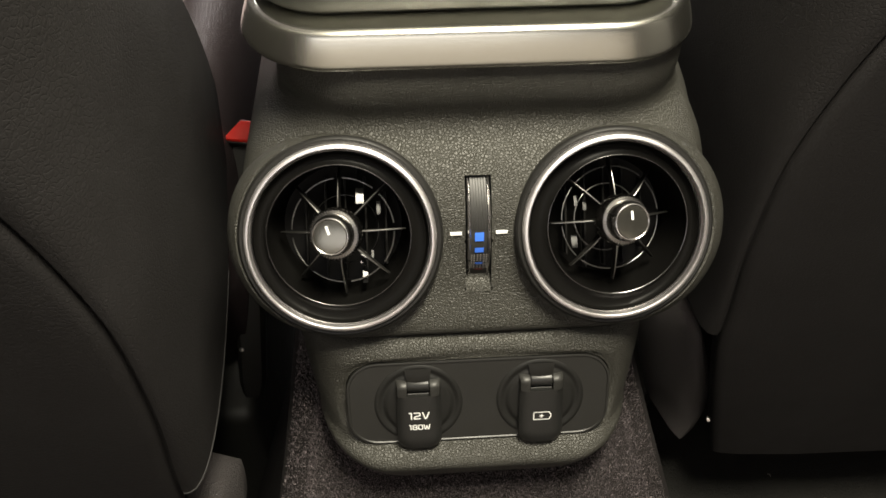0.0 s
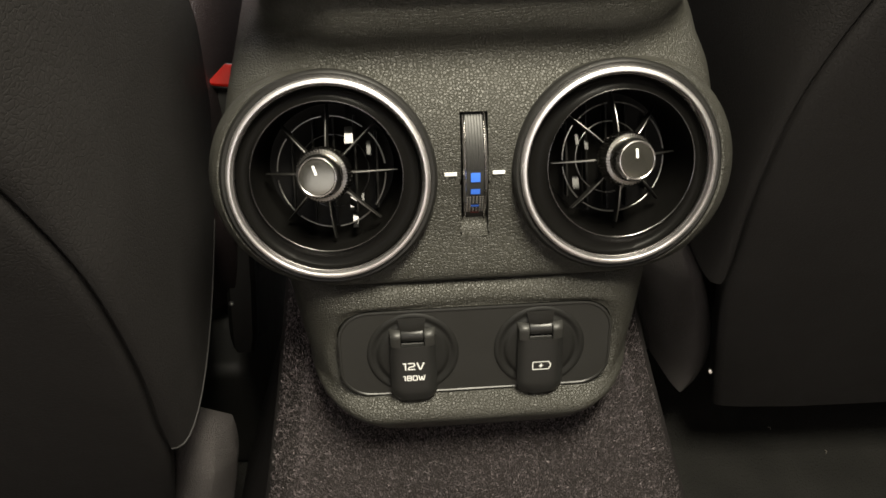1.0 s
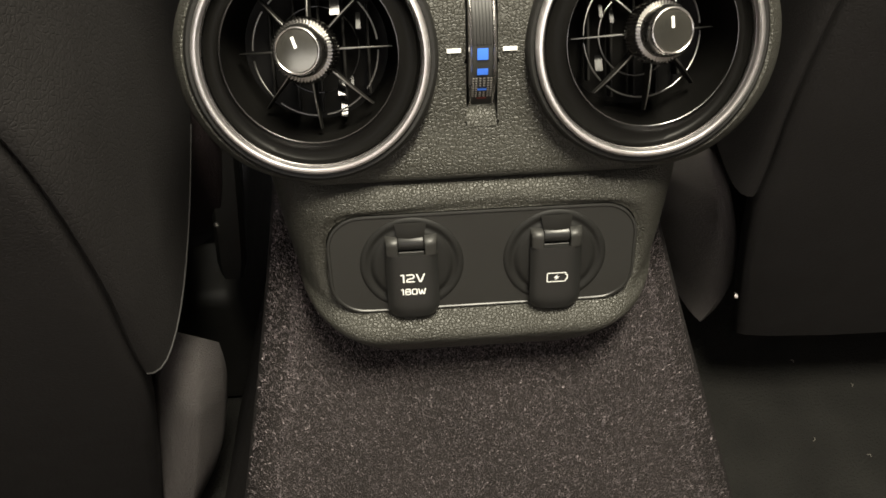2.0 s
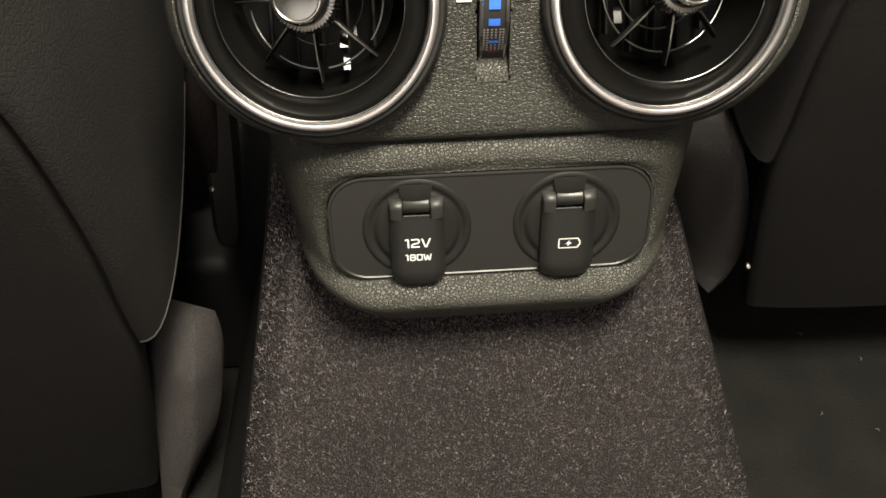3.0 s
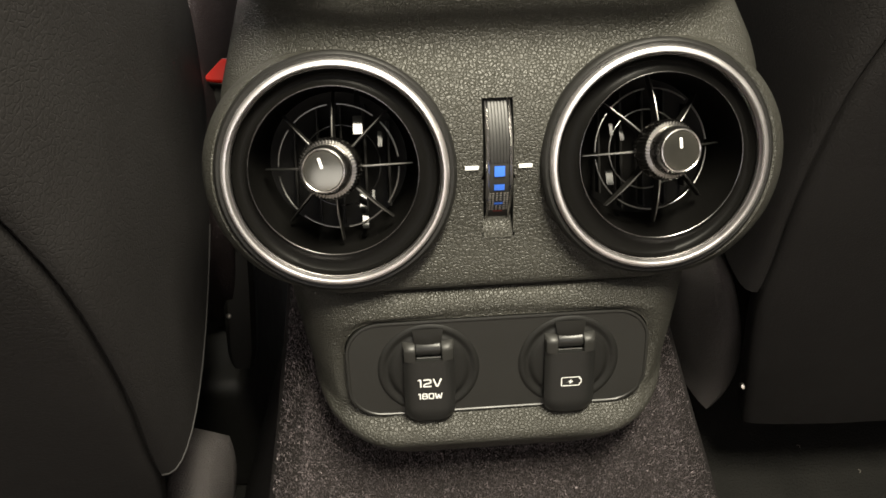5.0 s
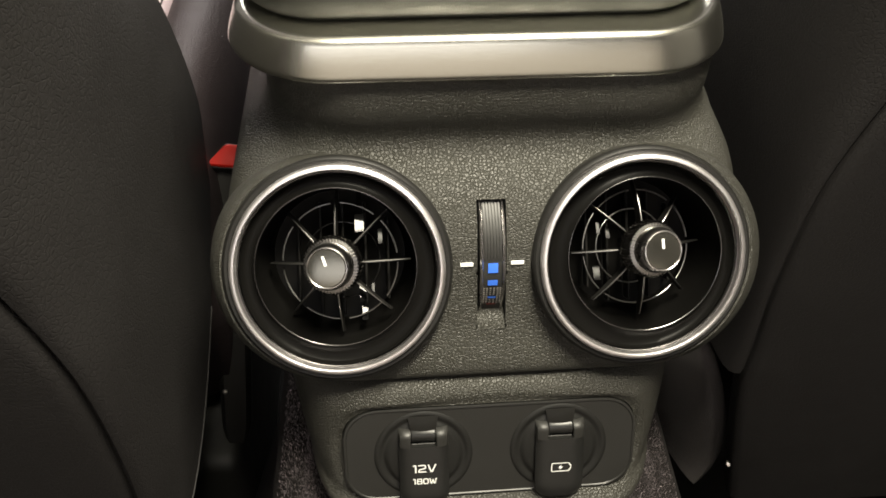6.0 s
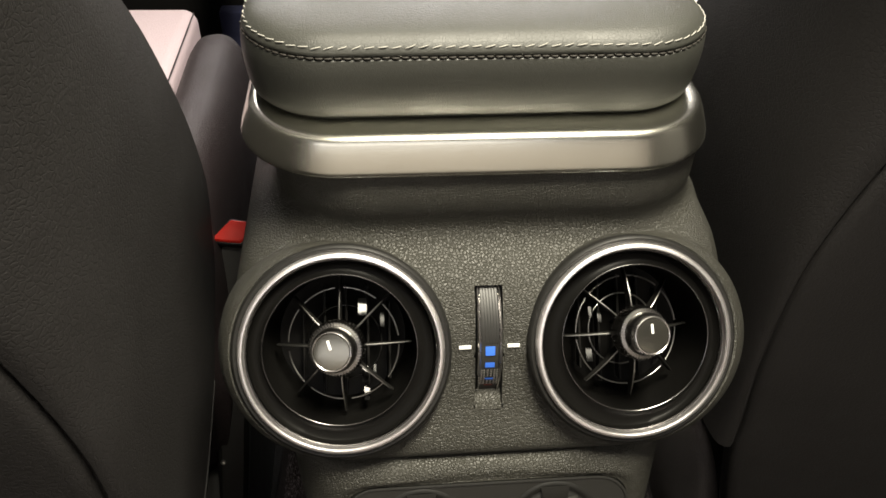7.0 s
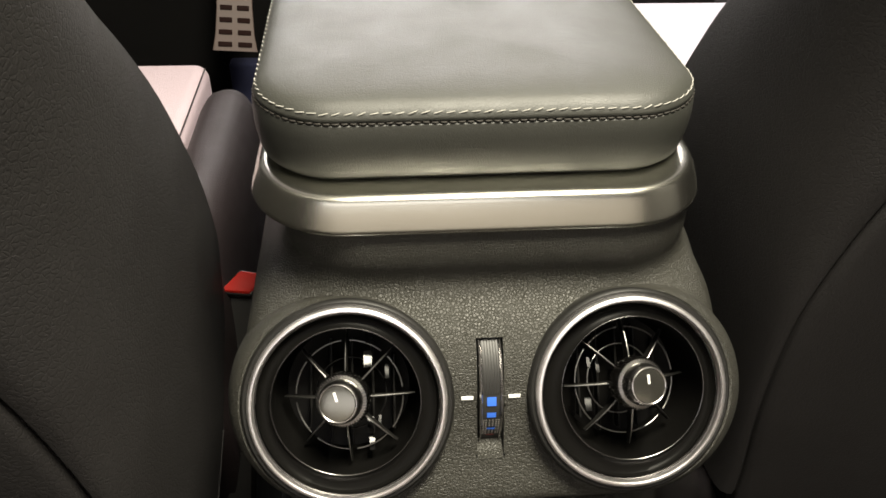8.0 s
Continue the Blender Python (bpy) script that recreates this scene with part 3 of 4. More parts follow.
    # turn knob on the barrel's axis: knurled grip, plain sleeve, chrome edged cap
    prof = [(0.0, 0.0005), (0.0094, 0.0005), (0.0110, 0.0016), (0.0112, 0.0074), (0.0104, 0.0092), (0.0082, 0.0098)]
    knob = part("knob", shifted(lathe(prof, 208, False, lambda k, n: 1 if k not in (2, 3, 4) else (1.0, 1.0, 0.955, 0.955)[n % 4]), barrel), KNURL, base, "knurled dark turn knob")
    sleeve = lathe([(0.0088, 0.0090), (0.0088, 0.0100), (0.0088, 0.0114), (0.0086, 0.0130), (0.0083, 0.0144), (0.0079, 0.0152), (0.0077, 0.0155)], 72)
    part("knob_sleeve", shifted(sleeve, barrel), SLEEVE, knob, "smoked metal sleeve")
    part("knob_ring", shifted(lathe([(0.0078, 0.0152), (0.0078, 0.0158), (0.0076, 0.0162), (0.0073, 0.0163), (0.0070, 0.0161), (0.0069, 0.0156)], 72), barrel), DARK_METAL, knob, "satin chrome ring")
    part("knob_cap", shifted(lathe([(0.0070, 0.0156), (0.0068, 0.0159), (0.0050, 0.0161), (0.0, 0.0162)], 64), barrel), KNOB_FACE, knob)
    part("pointer", shifted(block(-0.00055, 0.00055, 0.0008, 0.0046, 0.0158, 0.0163, 0.0001, 1), barrel @ pose(0, 0, 0, 0, 0, mark)), PRINT, knob, "white pointer line")
    return base


build_vent(-1, 18, (-0.0010, 0.0020, -0.0076), (-5.5, -9.0), (-0.0008, 0.0009), ((0.0082, 0.0165, 0.0034, 12), (0.0160, 0.0110, 0.0016, 10), (0.0085, -0.0115, 0.0026, 11), (0.0085, 0.0265, 0.0020, 11), (0.0125, -0.0100, 0.0010, 8), (0.0090, -0.0190, 0.0022, 11)))
build_vent(1, 3, (0.0021, 0.0028, -0.0080), (-6.0, 8.3), (0.0015, 0.0008), ((-0.0150, 0.0105, 0.0012, 8), (-0.0152, -0.0075, 0.0026, 10), (-0.0110, 0.0085, 0.0014, 8)))


# ---------------------------------------------------------------- thumbwheel between the vents
def build_wheel():
    tilt = 25.0
    base = thing("thumbwheel", pose(0, 0.0, 0.372), "ribbed dark airflow thumbwheel with blue marks in a slot", "dial")
    z0, z1, w = SLOT[0] - 0.372, SLOT[1] - 0.372, SLOT[2]
    yf = lambda z: between(FACE, z + 0.372)  # noqa: E731
    # slot walls
    bm = bmesh.new()
    for s in (-1, 1):
        rows = [[bm.verts.new((s * w, yf(z0 + (z1 - z0) * k / 12) + d, z0 + (z1 - z0) * k / 12)) for d in (0.0, 0.022)] for k in range(13)]
        for a, b in zip(rows, rows[1:]):
            bm.faces.new((a[0], b[0], b[1], a[1]))
    for z, d in ((z0, 0.020), (z1, 0.016)):
        bm.faces.new([bm.verts.new(p) for p in ((-w, yf(z), z), (w, yf(z), z), (w, yf(z) + d, z + (0.004 if z < 0 else -0.002)), (-w, yf(z) + d, z + (0.004 if z < 0 else -0.002)))])
    bm.faces.new([bm.verts.new(p) for p in ((-w, 0.014, z0), (w, 0.014, z0), (w, 0.042, z1), (-w, 0.042, z1))])
    part("slot", bm, MATT, base)
    # ramp at the foot of the slot
    rows = [[(x, yf(z0) + y, z0 + z) for x in (-w * 0.97, w * 0.97)] for y, z in ((0.0004, 0.0002), (0.0020, 0.0022), (0.0052, 0.0040), (0.011, 0.0046))]
    part("ramp", loft(rows, False), GRAIN, base)
    part("ramp_lip", tube([(x, yf(z0) + 0.0002, z0 + 0.0001) for x in (-w * 0.95, -w * 0.3, w * 0.3, w * 0.95)], 0.0003), GRAIN, base)
    # sloped ledge at the head of the slot
    rows = [[(x, yf(z1) + y, z1 + z) for x in (-w * 0.97, w * 0.97)] for y, z in ((0.0006, 0.0), (0.0018, -0.0012), (0.0024, -0.0032), (0.0060, -0.0046))]
    part("ledge", loft(rows, False), GRAIN, base)
    # the wheel turns round the x axis
    radius = 0.0340
    sink = radius - 0.0036
    mid = Vector((0, sink * math.cos(radians(tilt)), 0.0008 - sink * math.sin(radians(tilt))))
    centre = Matrix.Translation(mid) @ pose(0, 0, 0, 0, 90, 0)
    prof = [(0.004, -0.0049), (radius - 0.0012, -0.0049), (radius - 0.0002, -0.0045), (radius, -0.0041), (radius - 0.0003, -0.0037), (radius - 0.0009, -0.0035),
            (radius - 0.0009, 0.0035), (radius - 0.0003, 0.0037), (radius, 0.0041), (radius - 0.0002, 0.0045), (radius - 0.0012, 0.0049), (0.004, 0.0049)]
    wheel = part("wheel", shifted(lathe(prof, 160), centre), MATT, base)
    for s in (-1, 1):
        part("wheel_edge", shifted(lathe([(radius - 0.0008, s * 0.0049), (radius + 0.0001, s * 0.0046), (radius + 0.0003, s * 0.0042), (radius - 0.0002, s * 0.0037)], 120), centre), DARK_METAL, wheel)

    def patch(x0, x1, a0, a1, up, steps=6):
        bm = bmesh.new()
        rows = []
        for k in range(steps + 1):
            a = radians(tilt + a0 + (a1 - a0) * k / steps)
            y, z = -math.cos(a), math.sin(a)
            rows.append([bm.verts.new((mid.x + x, mid.y + r * y, mid.z + r * z)) for x, r in ((x0, radius - 0.001), (x0, radius - 0.0009 + up), (x1, radius - 0.0009 + up), (x1, radius - 0.001))])
        for a, b in zip(rows, rows[1:]):
            for k in range(3):
                bm.faces.new((a[k], a[k + 1], b[k + 1], b[k]))
        return bm

    for a0, a1 in ((-6.3, 0.6), (-16.0, -11.7)):
        part("blue_mark", patch(-0.0019, 0.0019, a0, a1, 0.0004), BLUE, wheel, "blue printed mark")
    part("blue_mark", patch(-0.0016, 0.0016, -27.6, -25.8, 0.00045, 2), BLUE, wheel, "short blue printed dash")
    part("red_mark", patch(-0.0017, 0.0017, -34.9, -33.6, 0.0004, 2), RED_PRINT, wheel, "small red printed mark")
    dots = [patch(x - 0.0003, x + 0.0003, a - 0.42, a + 0.42, 0.0004, 1) for x in (-0.0032, -0.0021, -0.0007, 0.0007, 0.0021, 0.0032) for a in (-18.4, -20.2, -22.0, -23.8, -25.6, -27.4, -29.2, -31.0, -32.6) if abs(x) > 0.0018 or not -28.6 < a < -24.8]
    tagged(part("dots", joined(*dots), DOT_PRINT, wheel, "", False), kind="stuff")
    # lengthwise ribs round the upper rim
    for k in range(6):
        x = -0.0029 + 0.00116 * k
        part("rib", patch(x - 0.00033, x + 0.00033, 3.0, 48.0, 0.0005, 24), STUD, wheel)


build_wheel()

for x in (-0.0098, 0.0098):
    tick = thing("tick_mark", pose(x, between(FACE, 0.372) - 0.0003, 0.3722, 90 - 24, 0, 0), "small white printed tick mark on the console", "mark", "tick marks beside the thumbwheel")
    part("bar", block(-0.0025, 0.0025, -0.0007, 0.0007, -0.0006, 0.0002, 0.0001, 1), PRINT, tick)


# ---------------------------------------------------------------- metal trim round the armrest
def u_path(half, rear, radius, far, count=14):
    """Plan of a U that opens forwards, from its left end round the back to its right end: points and outward normals."""
    out = [((-half, far - (far - rear - radius) * k / 10), (-1.0, 0.0)) for k in range(10)]
    for k in range(count + 1):
        a = math.pi / 2 * k / count
        out.append(((-half + radius - radius * math.cos(a), rear + radius - radius * math.sin(a)), (-math.cos(a), -math.sin(a))))
    inner = half - radius
    out += [((-inner + 2 * inner * k / 20, rear), (0.0, -1.0)) for k in range(1, 20)]
    out += [((-p[0], p[1]), (-n[0], n[1])) for p, n in reversed(out[: 10 + count + 1])]
    return out


def build_trim():
    base = thing("console_trim", pose(0, 0.03, 0.435), "satin brushed metal trim strip round the armrest", "trim")
    prof = [(-0.004, 0.4338), (0.0002, 0.4344), (0.0008, 0.4353), (0.0003, 0.4373), (-0.0011, 0.4413), (-0.0025, 0.4446), (-0.0032, 0.4461), (-0.0038, 0.4474), (-0.0047, 0.4484), (-0.0058, 0.4489), (-0.0070, 0.4491), (-0.0088, 0.4489), (-0.0120, 0.4487), (-0.0170, 0.4486), (-0.0300, 0.4486)]
    rows = []
    for (x, y), (nx, ny) in u_path(0.0956, 0.0298, 0.040, 0.36):
        rows.append([(x + nx * o - 0.0004, y + ny * o - 0.03, z - 0.435) for o, z in prof])
    part("strip", loft(rows, False), METAL, base, sharp=60)


build_trim()


# ---------------------------------------------------------------- armrest
def build_armrest():
    base = thing("armrest", pose(-0.0012, 0.0508, 0.45, 0, 0, 0.6), "dark padded armrest lid with pale stitched rear seam", "armrest")
    half, rear, radius = 0.0912, 0.0440, 0.034
    # skirt: the padded band below the seam
    prof = [(-0.0084, 0.4462), (-0.0064, 0.4472), (-0.0044, 0.4489), (-0.0016, 0.4516), (-0.0004, 0.4558), (0.0005, 0.4620), (0.0007, 0.4675), (0.0004, 0.4728), (-0.0001, 0.4743), (-0.0008, 0.4748), (-0.0016, 0.4750)]
    rows = [[(x + nx * o, y + ny * o - 0.05, z - 0.45) for o, z in prof] for (x, y), (nx, ny) in u_path(half, rear, radius, 0.38)]
    part("skirt", loft(rows, False), LID_SKIN, base)
    # top cover, rolled over the edge and slightly crowned
    prof = [(-0.0016, 0.4754), (-0.0008, 0.4755), (-0.0003, 0.4760), (-0.0006, 0.4773), (-0.0020, 0.4793), (-0.0044, 0.4813), (-0.0075, 0.4826), (-0.013, 0.4838), (-0.020, 0.4848)]
    rows = []
    path = u_path(half, rear, radius, 0.38)
    for (x, y), (nx, ny) in path:
        row = [(x + nx * o, y + ny * o - 0.05, z - 0.45) for o, z in prof]
        for k in range(1, 6):
            tx, ty = 0.0, max(y, 0.10)
            lx, ly, lz = row[8]
            f = k / 5
            row.append((lx + (tx - lx) * f, ly + (ty - 0.05 - ly) * f, lz + (0.4868 - 0.45 - lz) * math.sin(f * 1.5708)))
        rows.append(row)
    part("cover", loft(rows, False), LID_SKIN, base, sharp=80)
    # stitches along both sides of the seam
    fine = u_path(half, rear, radius, 0.20, 40)
    pts = [Vector((x, y, 0)) for (x, y), _ in fine]
    nor = [Vector((nx, ny, 0)) for _, (nx, ny) in fine]
    lengths = [0.0]
    for a, b in zip(pts, pts[1:]):
        lengths.append(lengths[-1] + (b - a).length)

    def along(s):
        k = max(0, min(len(pts) - 2, next((n for n in range(len(lengths) - 1) if lengths[n + 1] >= s), len(pts) - 2)))
        f = (s - lengths[k]) / max(1e-9, lengths[k + 1] - lengths[k])
        return pts[k].lerp(pts[k + 1], f), nor[k].lerp(nor[k + 1], f).normalized()

    def stitch(length, thick):
        return tube([(0, -length / 2, -0.0004), (0, -length / 3, 0.0001), (0, 0, 0.0003), (0, length / 3, 0.0001), (0, length / 2, -0.0004)], thick, 6)

    rng = random.Random(2)
    for name, offset, z, pitch, length, thick, mat, skew in (("pale_stitch", -0.0015, 0.4788, 0.0048, 0.0039, 0.00027, THREAD, 12), ("dark_stitch", -0.0004, 0.4752, 0.0034, 0.0028, 0.00042, DARK_THREAD, 0)):
        me = mesh_of(stitch(length, thick), name)
        me.materials.append(mat)
        count = int(lengths[-1] / pitch)
        for k in range(count):
            p, n = along((k + 0.5) * pitch)
            q = p + n * (offset + rng.uniform(-0.00015, 0.00005)) + Vector((0, -0.05, z - 0.45 + rng.uniform(-0.00015, 0.00015)))
            out = (n * 0.9 + Vector((0, 0, 0.42))).normalized() if z > 0.477 else (n + Vector((0, 0, 0.15))).normalized()
            t = Vector((0, 0, 1)).cross(n).normalized()
            t = (Matrix.Rotation(radians(skew + rng.uniform(-8, 8) * (1.0 if skew else 0.25)), 3, out) @ (t - t.dot(out) * out)).normalized()
            side = t.cross(out)
            ob = new(name, me)
            ob.parent = base
            ob.matrix_local = Matrix.Translation(q) @ Matrix((side, t, out)).transposed().to_4x4()
            if k == 0:
                tagged(ob, "pale thread stitch" if z > 0.477 else "brown thread stitch")


build_armrest()


# ---------------------------------------------------------------- front seats
REAR = [(0.05, -0.044), (0.24, -0.044), (0.44, -0.046), (0.60, -0.062), (0.80, -0.100)]
FRONT = [(0.20, 0.140), (0.30, 0.160), (0.337, 0.164), (0.362, 0.163), (0.402, 0.149), (0.437, 0.129), (0.468, 0.108), (0.498, 0.082), (0.523, 0.057), (0.60, 0.000), (0.80, -0.060)]
SEAM = [(0.058, 0.191), (0.14, 0.170), (0.221, 0.1515), (0.258, 0.149), (0.297, 0.1455), (0.342, 0.1450), (0.373, 0.147), (0.403, 0.153), (0.431, 0.161), (0.50, 0.187), (0.60, 0.225), (0.80, 0.30)]


def build_seat(side, across, shift, reach, lift, skin, label):
    base = thing("front_seat", pose(across, shift, 0), label, "car seat", "front seats")
    # padded side and front of the backrest
    rings = []
    low, high = 0.236, 0.80
    for n in range(48):
        v = n / 47
        z = low + (high - low) * v
        yr, yf, seam = between(REAR, z), between(FRONT, z), between(SEAM, z)
        deep = yf - yr
        plan = [(0.60, yf), (0.35, yf + 0.004), (0.22, yf + 0.004), (0.17, yf + 0.002), (0.150, yf - 0.002), (0.140, yf - 0.008), (0.1345, yf - min(0.018, deep * 0.2))]
        a, c, b = Vector((0.1308, yf - deep * 0.42)), Vector((0.1296, yr - 0.002)), Vector((seam - 0.0015, yr + 0.0008))
        plan += [tuple(a * (1 - t) ** 2 + c * 2 * t * (1 - t) + b * t * t) for t in [k / 12 for k in range(13)]]
        plan += [(seam + 0.0006, yr + 0.0030), (seam + 0.012, yr + 0.006), (0.60, yr + 0.006)]
        drop = max(0.0, 1 - (z - low) / 0.12)
        rings.append([(side * x, y, z + drop * max(0.0, y + 0.04) * 0.42) for x, y in plan])
    part("backrest", loft(rings), SEAT_SKIN, base, sharp=50)
    if side < 0:
        hem = [p for p in rings[0][7:20]]
        part("hem", tube(hem, 0.0005, 8), PIPING, base, "grey piping along the lower edge")
    # rear panel, a little proud of the seam, down to its lower edge
    rings = []
    for n in range(44):
        z = 0.062 + lift * 0.9 + (0.735 - lift * 0.9) * n / 43
        yr, edge = between(REAR, z), between(SEAM, z) + 0.0012
        plan = [(0.60, yr + 0.012), (0.60, yr + 0.004), (0.45, yr - 0.006), (0.36, yr - 0.008), (edge + 0.06, yr - 0.0060), (edge + 0.02, yr - 0.0036), (edge + 0.006, yr - 0.0018), (edge + 0.0012, yr - 0.0002), (edge, yr + 0.0020), (edge + 0.0006, yr + 0.012)]
        rings.append([(side * x, y, z) for x, y in plan])
    part("rear_panel", loft(rings), SEAT_SKIN, base, sharp=50)
    # plastic shield over the recliner: upright facets, leaning back towards its foot
    rings = []
    for n in range(24):
        v = n / 23
        if side < 0:
            z = 0.192 - 0.190 * v
            ox, oy = between([(0.0, -0.2040), (0.052, -0.1930), (0.12, -0.1800), (0.171, -0.1690), (0.20, -0.1620)], z), -0.0170 - 0.0360 * v
            ix, iy = ox + between([(0.0, 0.012), (0.035, 0.017), (0.102, 0.0325), (0.16, 0.0330), (0.23, 0.0260)], z), oy + 0.016
        else:
            z, ox, oy = 0.238 - 0.158 * v, between([(0, 0.1370), (0.2, 0.1545), (0.5, 0.1720), (0.75, 0.1800), (0.9, 0.1780), (1, 0.1720)], v), -0.0210 - 0.003 * v
            ix, iy = between([(0, 0.1280), (0.3, 0.1290), (0.68, 0.1400), (0.86, 0.1480), (1, 0.1530)], v), 0.016
        f = min(1.0, math.sqrt((v + 0.01) / 0.12))
        bend, turn = (0.62, 0.76) if side < 0 else (0.25, 0.55)
        px, py = ox + (ix - ox) * bend, oy - 0.0015
        qx, qy = ox + (ix - ox) * turn, oy + (iy - oy) * 0.25
        plan = [(ox, oy + 0.016), (ox, oy + 0.010), (ox + (ix - ox) * 0.03, oy + 0.003), (ox + (ix - ox) * 0.10, oy), (px, py), (px + (qx - px) * 0.5, py + (qy - py) * 0.42), (qx, qy), (ix + (qx - ix) * 0.12, iy - (iy - qy) * 0.15), (ix, iy + 0.004), (ix, iy + 0.010)]
        rings.append([(px + (x - px) * (0.45 + 0.55 * f), y + (0.02 - y) * (1 - f) * 0.5, z - (0.026 if side < 0 else 0.03) * (1 - v) * abs(x - ox) / abs(ix - ox)) for x, y in plan])
    part("side_shield", loft(rings), SHIELD, base, "grey grained plastic shield", sharp=60)
    # dark cover along the foot of the seat frame
    part("base_cover", block(*sorted((side * 0.1390, side * 0.20)), 0.06, 0.42, 0.0, 0.138 - lift, 0.010, 4), MATT, base)
    # cushion with pale insert and darker bolster
    part("seat_base", block(*sorted((side * 0.152, side * 0.62)), 0.10, 0.46, 0.06, 0.27, 0.03, 5), MATT, base)
    part("cushion", block(*sorted((side * 0.2005, side * 0.60)), 0.11, reach, 0.2, 0.302, 0.013, 6), skin, base, "pale leather cushion")
    edge = [(side * 0.2030, 0.13 + (reach - 0.142) * k / 12, 0.2995) for k in range(13)]
    part("cushion_seam", tube(edge, 0.0007, 6), PLUM_SKIN, base, "dark seam along the cushion edge")
    rings = []
    for n in range(20):
        a = n / 19
        y = 0.10 + 0.33 * a
        f = math.sqrt(max(0.02, 1 - max(0.0, (a - 0.78) / 0.225) ** 2.4))
        rings.append([(side * (0.1650 - 0.0300 * f * math.copysign(abs(math.cos(b)) ** 0.8, math.cos(b))), y, 0.245 + 0.088 * f * math.copysign(abs(math.sin(b)) ** 0.9, math.sin(b))) for b in [2 * math.pi * k / 64 for k in range(64)]])
    part("bolster", loft(rings), PLUM_SKIN, base, "plum grey leather bolster", sharp=120)
    ridge = []
    for n in range(20):
        a = n / 19
        f = math.sqrt(max(0.02, 1 - max(0.0, (a - 0.78) / 0.225) ** 2.4))
        ridge.append((side * (0.1650 - 0.0135 * f), 0.10 + 0.33 * a, 0.245 + 0.088 * f * 0.905))
    part("bolster_seam", tube(ridge, 0.0011, 8), PLUM_SKIN, base, "raised seam along the bolster")
    return base


build_seat(-1, 0.0, 0.0, 0.505, 0.0, PALE_SKIN, "black front seat seen from behind, near the console")
build_seat(1, 0.005, 0.082, 0.58, 0.035, DAYLIT_SKIN, "black front seat seen from behind, slid forward")


# ---------------------------------------------------------------- seat belt buckle
def build_buckle():
    base = thing("seat_belt_buckle", pose(-0.1290, 0.1663, 0.3017, 26.8, 0, 0), "black seat belt buckle with a red release button", "buckle")
    out = [(-0.0138, -0.0052), (-0.0025, 0.0082), (0.0115, 0.0055), (0.0102, -0.0011), (0.0040, -0.0080), (-0.0103, -0.0061)]

    def slab(grow, z0, z1, round_off):
        cx, cy = 0.0, 0.0
        levels = [(grow, z0), (grow, z1 - round_off), (grow - round_off * 0.4, z1 - round_off * 0.4), (grow - round_off, z1)]
        rings = []
        for g, z in levels:
            ring = []
            for n, (x, y) in enumerate(out):
                (px, py), (qx, qy) = out[n - 1], out[(n + 1) % 6]
                for wx, wy, f in ((px, py, 0.12), (0, 0, 0.03), (qx, qy, 0.12)):
                    sx, sy = x + (wx - x) * f, y + (wy - y) * f
                    length = math.hypot(sx, sy)
                    ring.append((sx * (1 + g / length) + cx, sy * (1 + g / length) + cy, z))
            rings.append(ring)
        return loft(rings)

    part("housing", slab(0.0010, -0.0060, -0.0006, 0.0008), SATIN, base)
    part("button", slab(-0.0002, -0.003, 0.0014, 0.0012), RED, base, "red release button")
    # the stalk runs back and down from the button: a stiff shaft, then a soft sleeve
    end, rise = Vector((-0.0130, -0.1514, -0.1104)), Vector((0, -0.587, 0.805))

    def stalk(v0, v1, wide, thick, swell):
        rows = []
        for k in range(11):
            v = k / 10
            mid, half = Vector((-0.002, 0.001, -0.0075)).lerp(end, v0 + (v1 - v0) * v), wide * (1 + swell * math.sin(v * math.pi)) * min(1.0, 0.75 + min(v, 1 - v) * 4)
            rows.append([mid + Vector((x * half, 0, 0)) + rise * (n * thick) for x, n in ((-1, -1), (-1, 0.4), (-0.7, 1), (0.7, 1), (1, 0.4), (1, -1))])
        return loft(rows)

    part("shaft", stalk(0.0, 0.42, 0.0085, 0.0040, 0.0), PIN, base, "dark grey plastic shaft")
    sleeve = part("sleeve", stalk(0.40, 1.0, 0.0088, 0.0050, 0.12), COLLAR, base, "black plastic sleeve on the stalk")
    part("rivet", shifted(lathe([(0, 0.0014), (0.0012, 0.0011), (0.0017, 0.0)], 16), Matrix.Translation(Vector((-0.0140, -0.1228, -0.0755)) + rise * 0.006) @ pose(0, 0, 0, 36, 0, 0)), DARK_METAL, sleeve, "small metal rivet")


build_buckle()


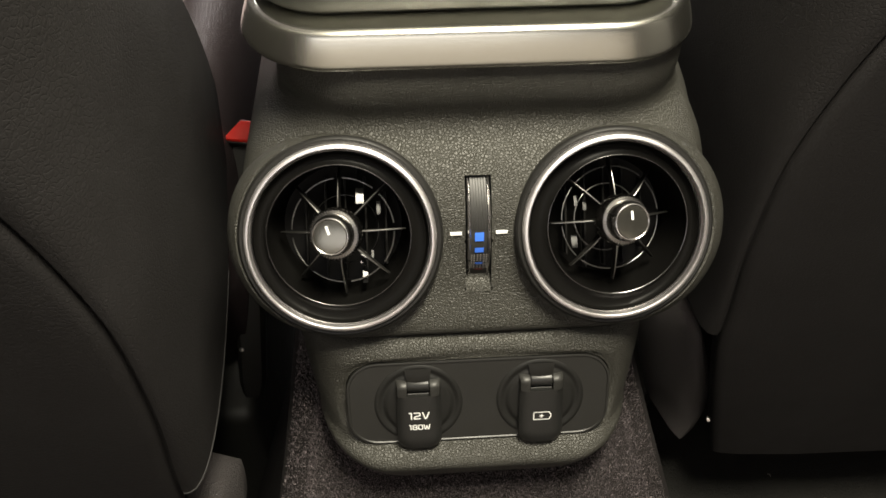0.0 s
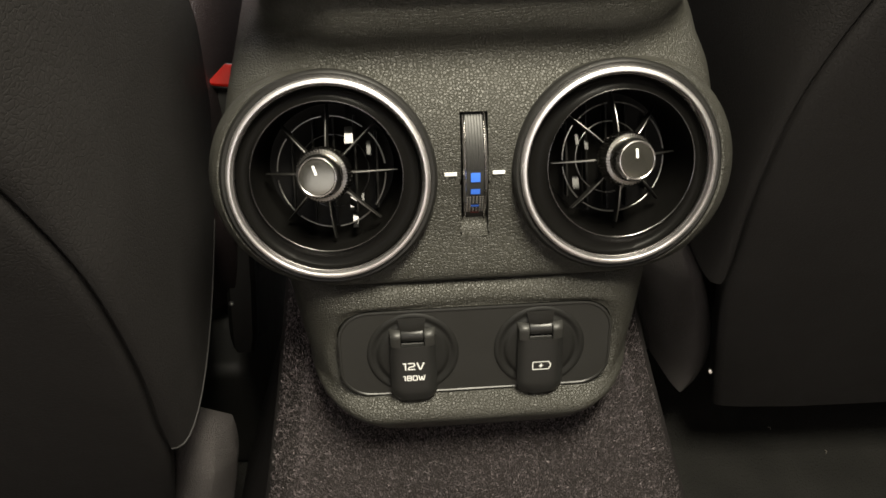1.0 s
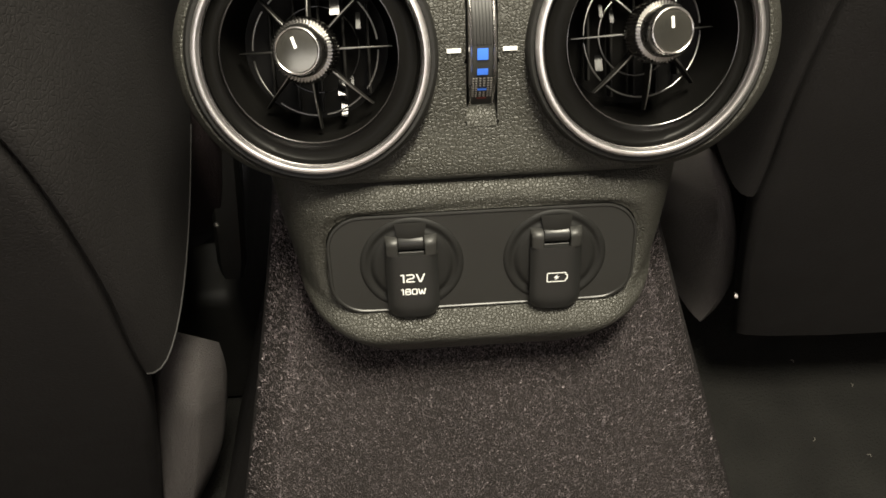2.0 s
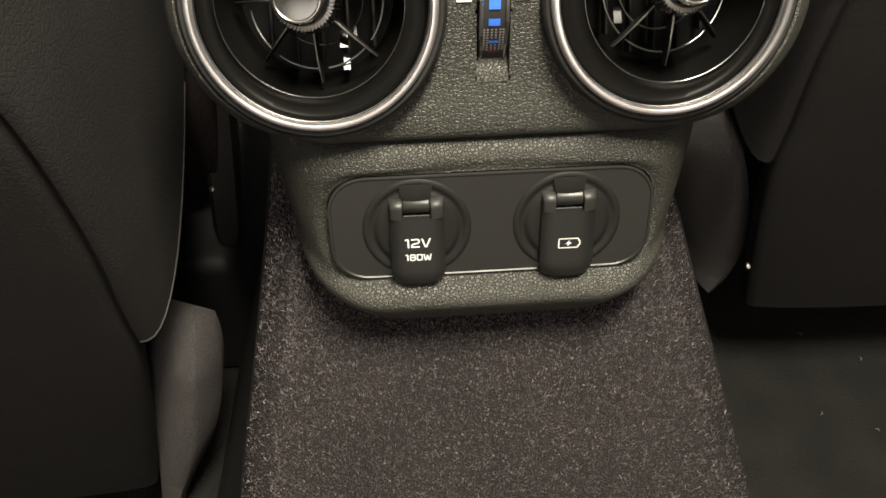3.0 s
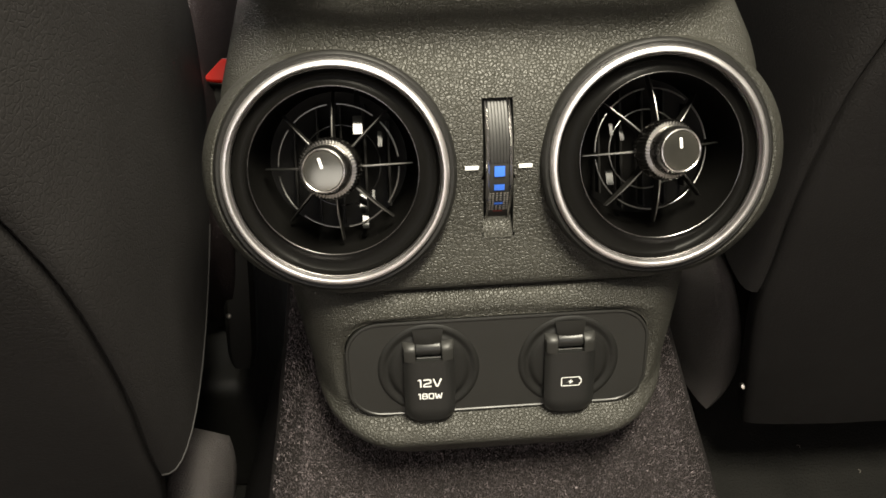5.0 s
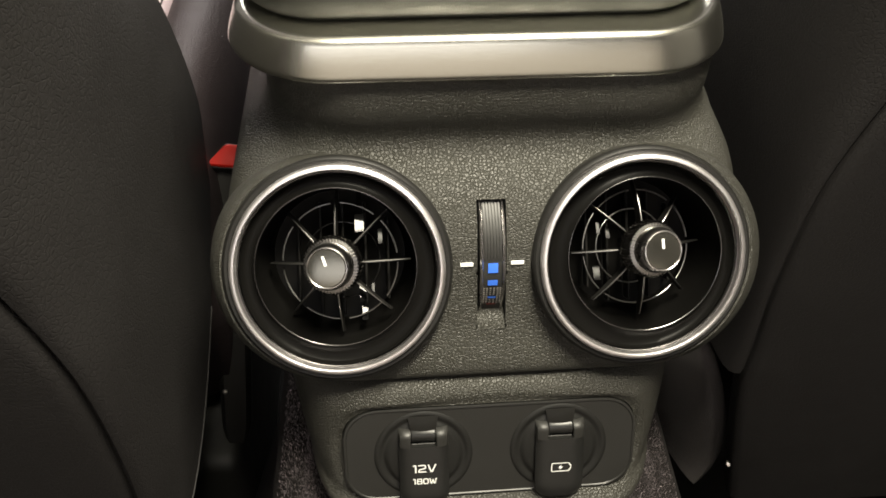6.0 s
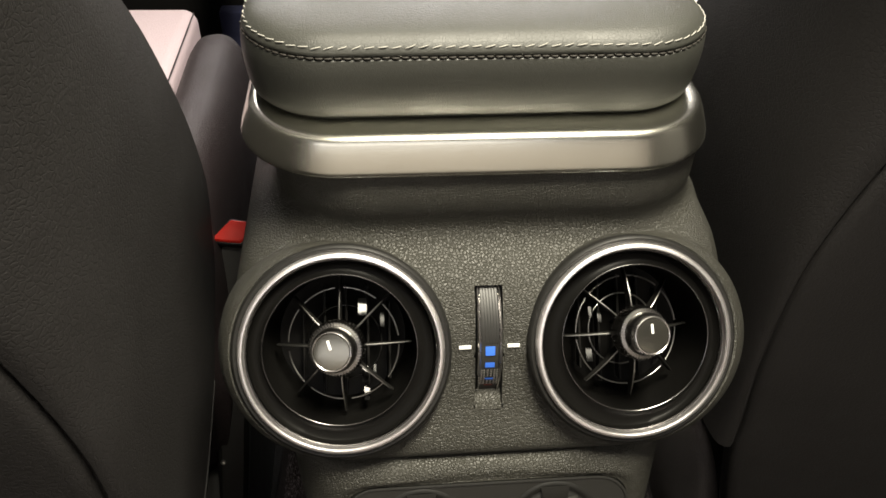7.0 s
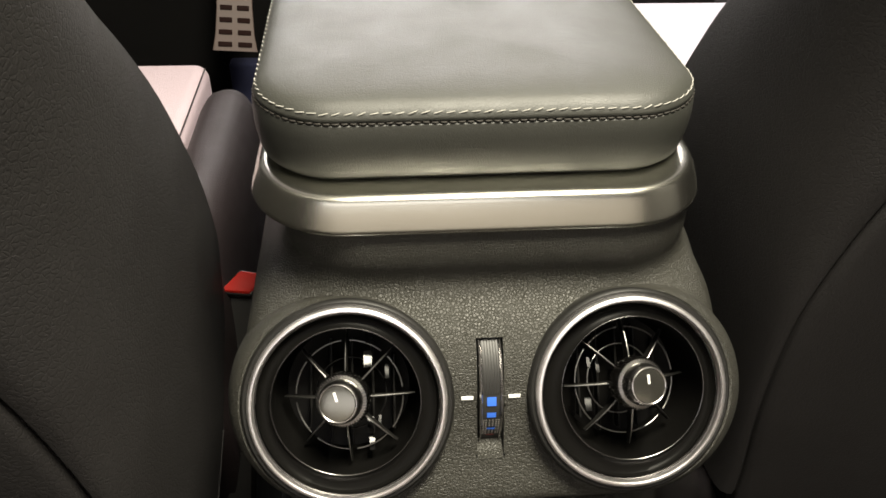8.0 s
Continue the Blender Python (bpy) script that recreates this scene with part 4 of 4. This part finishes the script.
# ---------------------------------------------------------------- pedal and footwell
def build_pedal():
    m = look((-0.206, 0.70, 0.262), (-0.05, -0.2, 0.64), 7)
    base = thing("foot_pedal", m, "steel faced foot pedal with rows of rubber slots", "pedal")
    out = [(-0.026, -0.03), (0.026, -0.03), (0.0225, -0.01), (0.0205, 0.02), (0.0195, 0.10), (-0.0195, 0.10), (-0.0205, 0.02), (-0.0225, -0.01)]
    rings = [[(x * s, y, z) for x, y in out] for s, z in ((1, -0.004), (1, 0.003), (0.96, 0.004))]
    bm = loft(rings)
    # the face is turned towards the rear of the car
    turn = pose(0, 0, 0, 0, 180, 0)
    plate = part("plate", shifted(bm, turn), PEDAL, base)
    for r in range(7):
        for c in (-1, 1):
            y = -0.0225 + r * 0.0140
            x = c * (0.0115 - 0.0018 * min(1, r / 3))
            part("slot", shifted(block(x - 0.0082 + 0.0004 * min(r, 4), x + 0.0082 - 0.0004 * min(r, 4), y - 0.0030, y + 0.0030, 0.003, 0.0052, 0.001, 2), turn), RUBBER, plate)
    part("arm", shifted(block(-0.006, 0.006, 0.05, 0.075, -0.16, -0.004, 0.002, 2), turn), MATT, base)


build_pedal()
setting("footwell_carpet", joined(block(-0.5, -0.09, 0.56, 0.78, 0.0, 0.03, 0.004), block(-0.235, -0.09, 0.775, 0.798, 0.0, 0.180, 0.004)), NAVY, "navy felt footwell carpet ahead of the seat", "carpet")

setting("toe_board", block(-0.6, -0.06, 0.80, 0.84, 0.0, 0.62, 0.004), TOE_FELT, "black sloping footwell wall behind the pedals", "wall")


# ---------------------------------------------------------------- small things
def build_bolt():
    base = thing("seat_bolt", pose(0.1655, 0.0285, 0.1565), "bare steel bolt at the foot of the seat", "bolt")
    part("head", shifted(lathe([(0.0, 0.003), (0.0016, 0.0028), (0.0024, 0.0018), (0.0026, 0.0)], 20), pose(0, 0, 0, 45, -20, 0) @ Matrix.Diagonal((0.6, 0.85, 0.7, 1))), BOLT, base)


build_bolt()


def build_lint():
    rng = random.Random(7)
    bits = []
    for x, y in ((0.308, 0.036), (0.262, -0.005), (0.30, -0.02), (0.36, -0.06), (0.27, 0.06), (0.24, -0.08), (0.40, 0.02)):
        a = rng.uniform(0, 3.1)
        bits.append(tube([(x, y, 0.0012), (x + 0.0016 * math.cos(a), y + 0.0016 * math.sin(a), 0.0022), (x + 0.003 * math.cos(a + 0.5), y + 0.003 * math.sin(a + 0.5), 0.0012)], 0.00035, 5))
    me = mesh_of(joined(*bits), "floor_lint")
    me.materials.append(LINT)
    tagged(new("floor_lint", me), "a few specks of pale lint on the floor", "lint", kind="stuff")


build_lint()
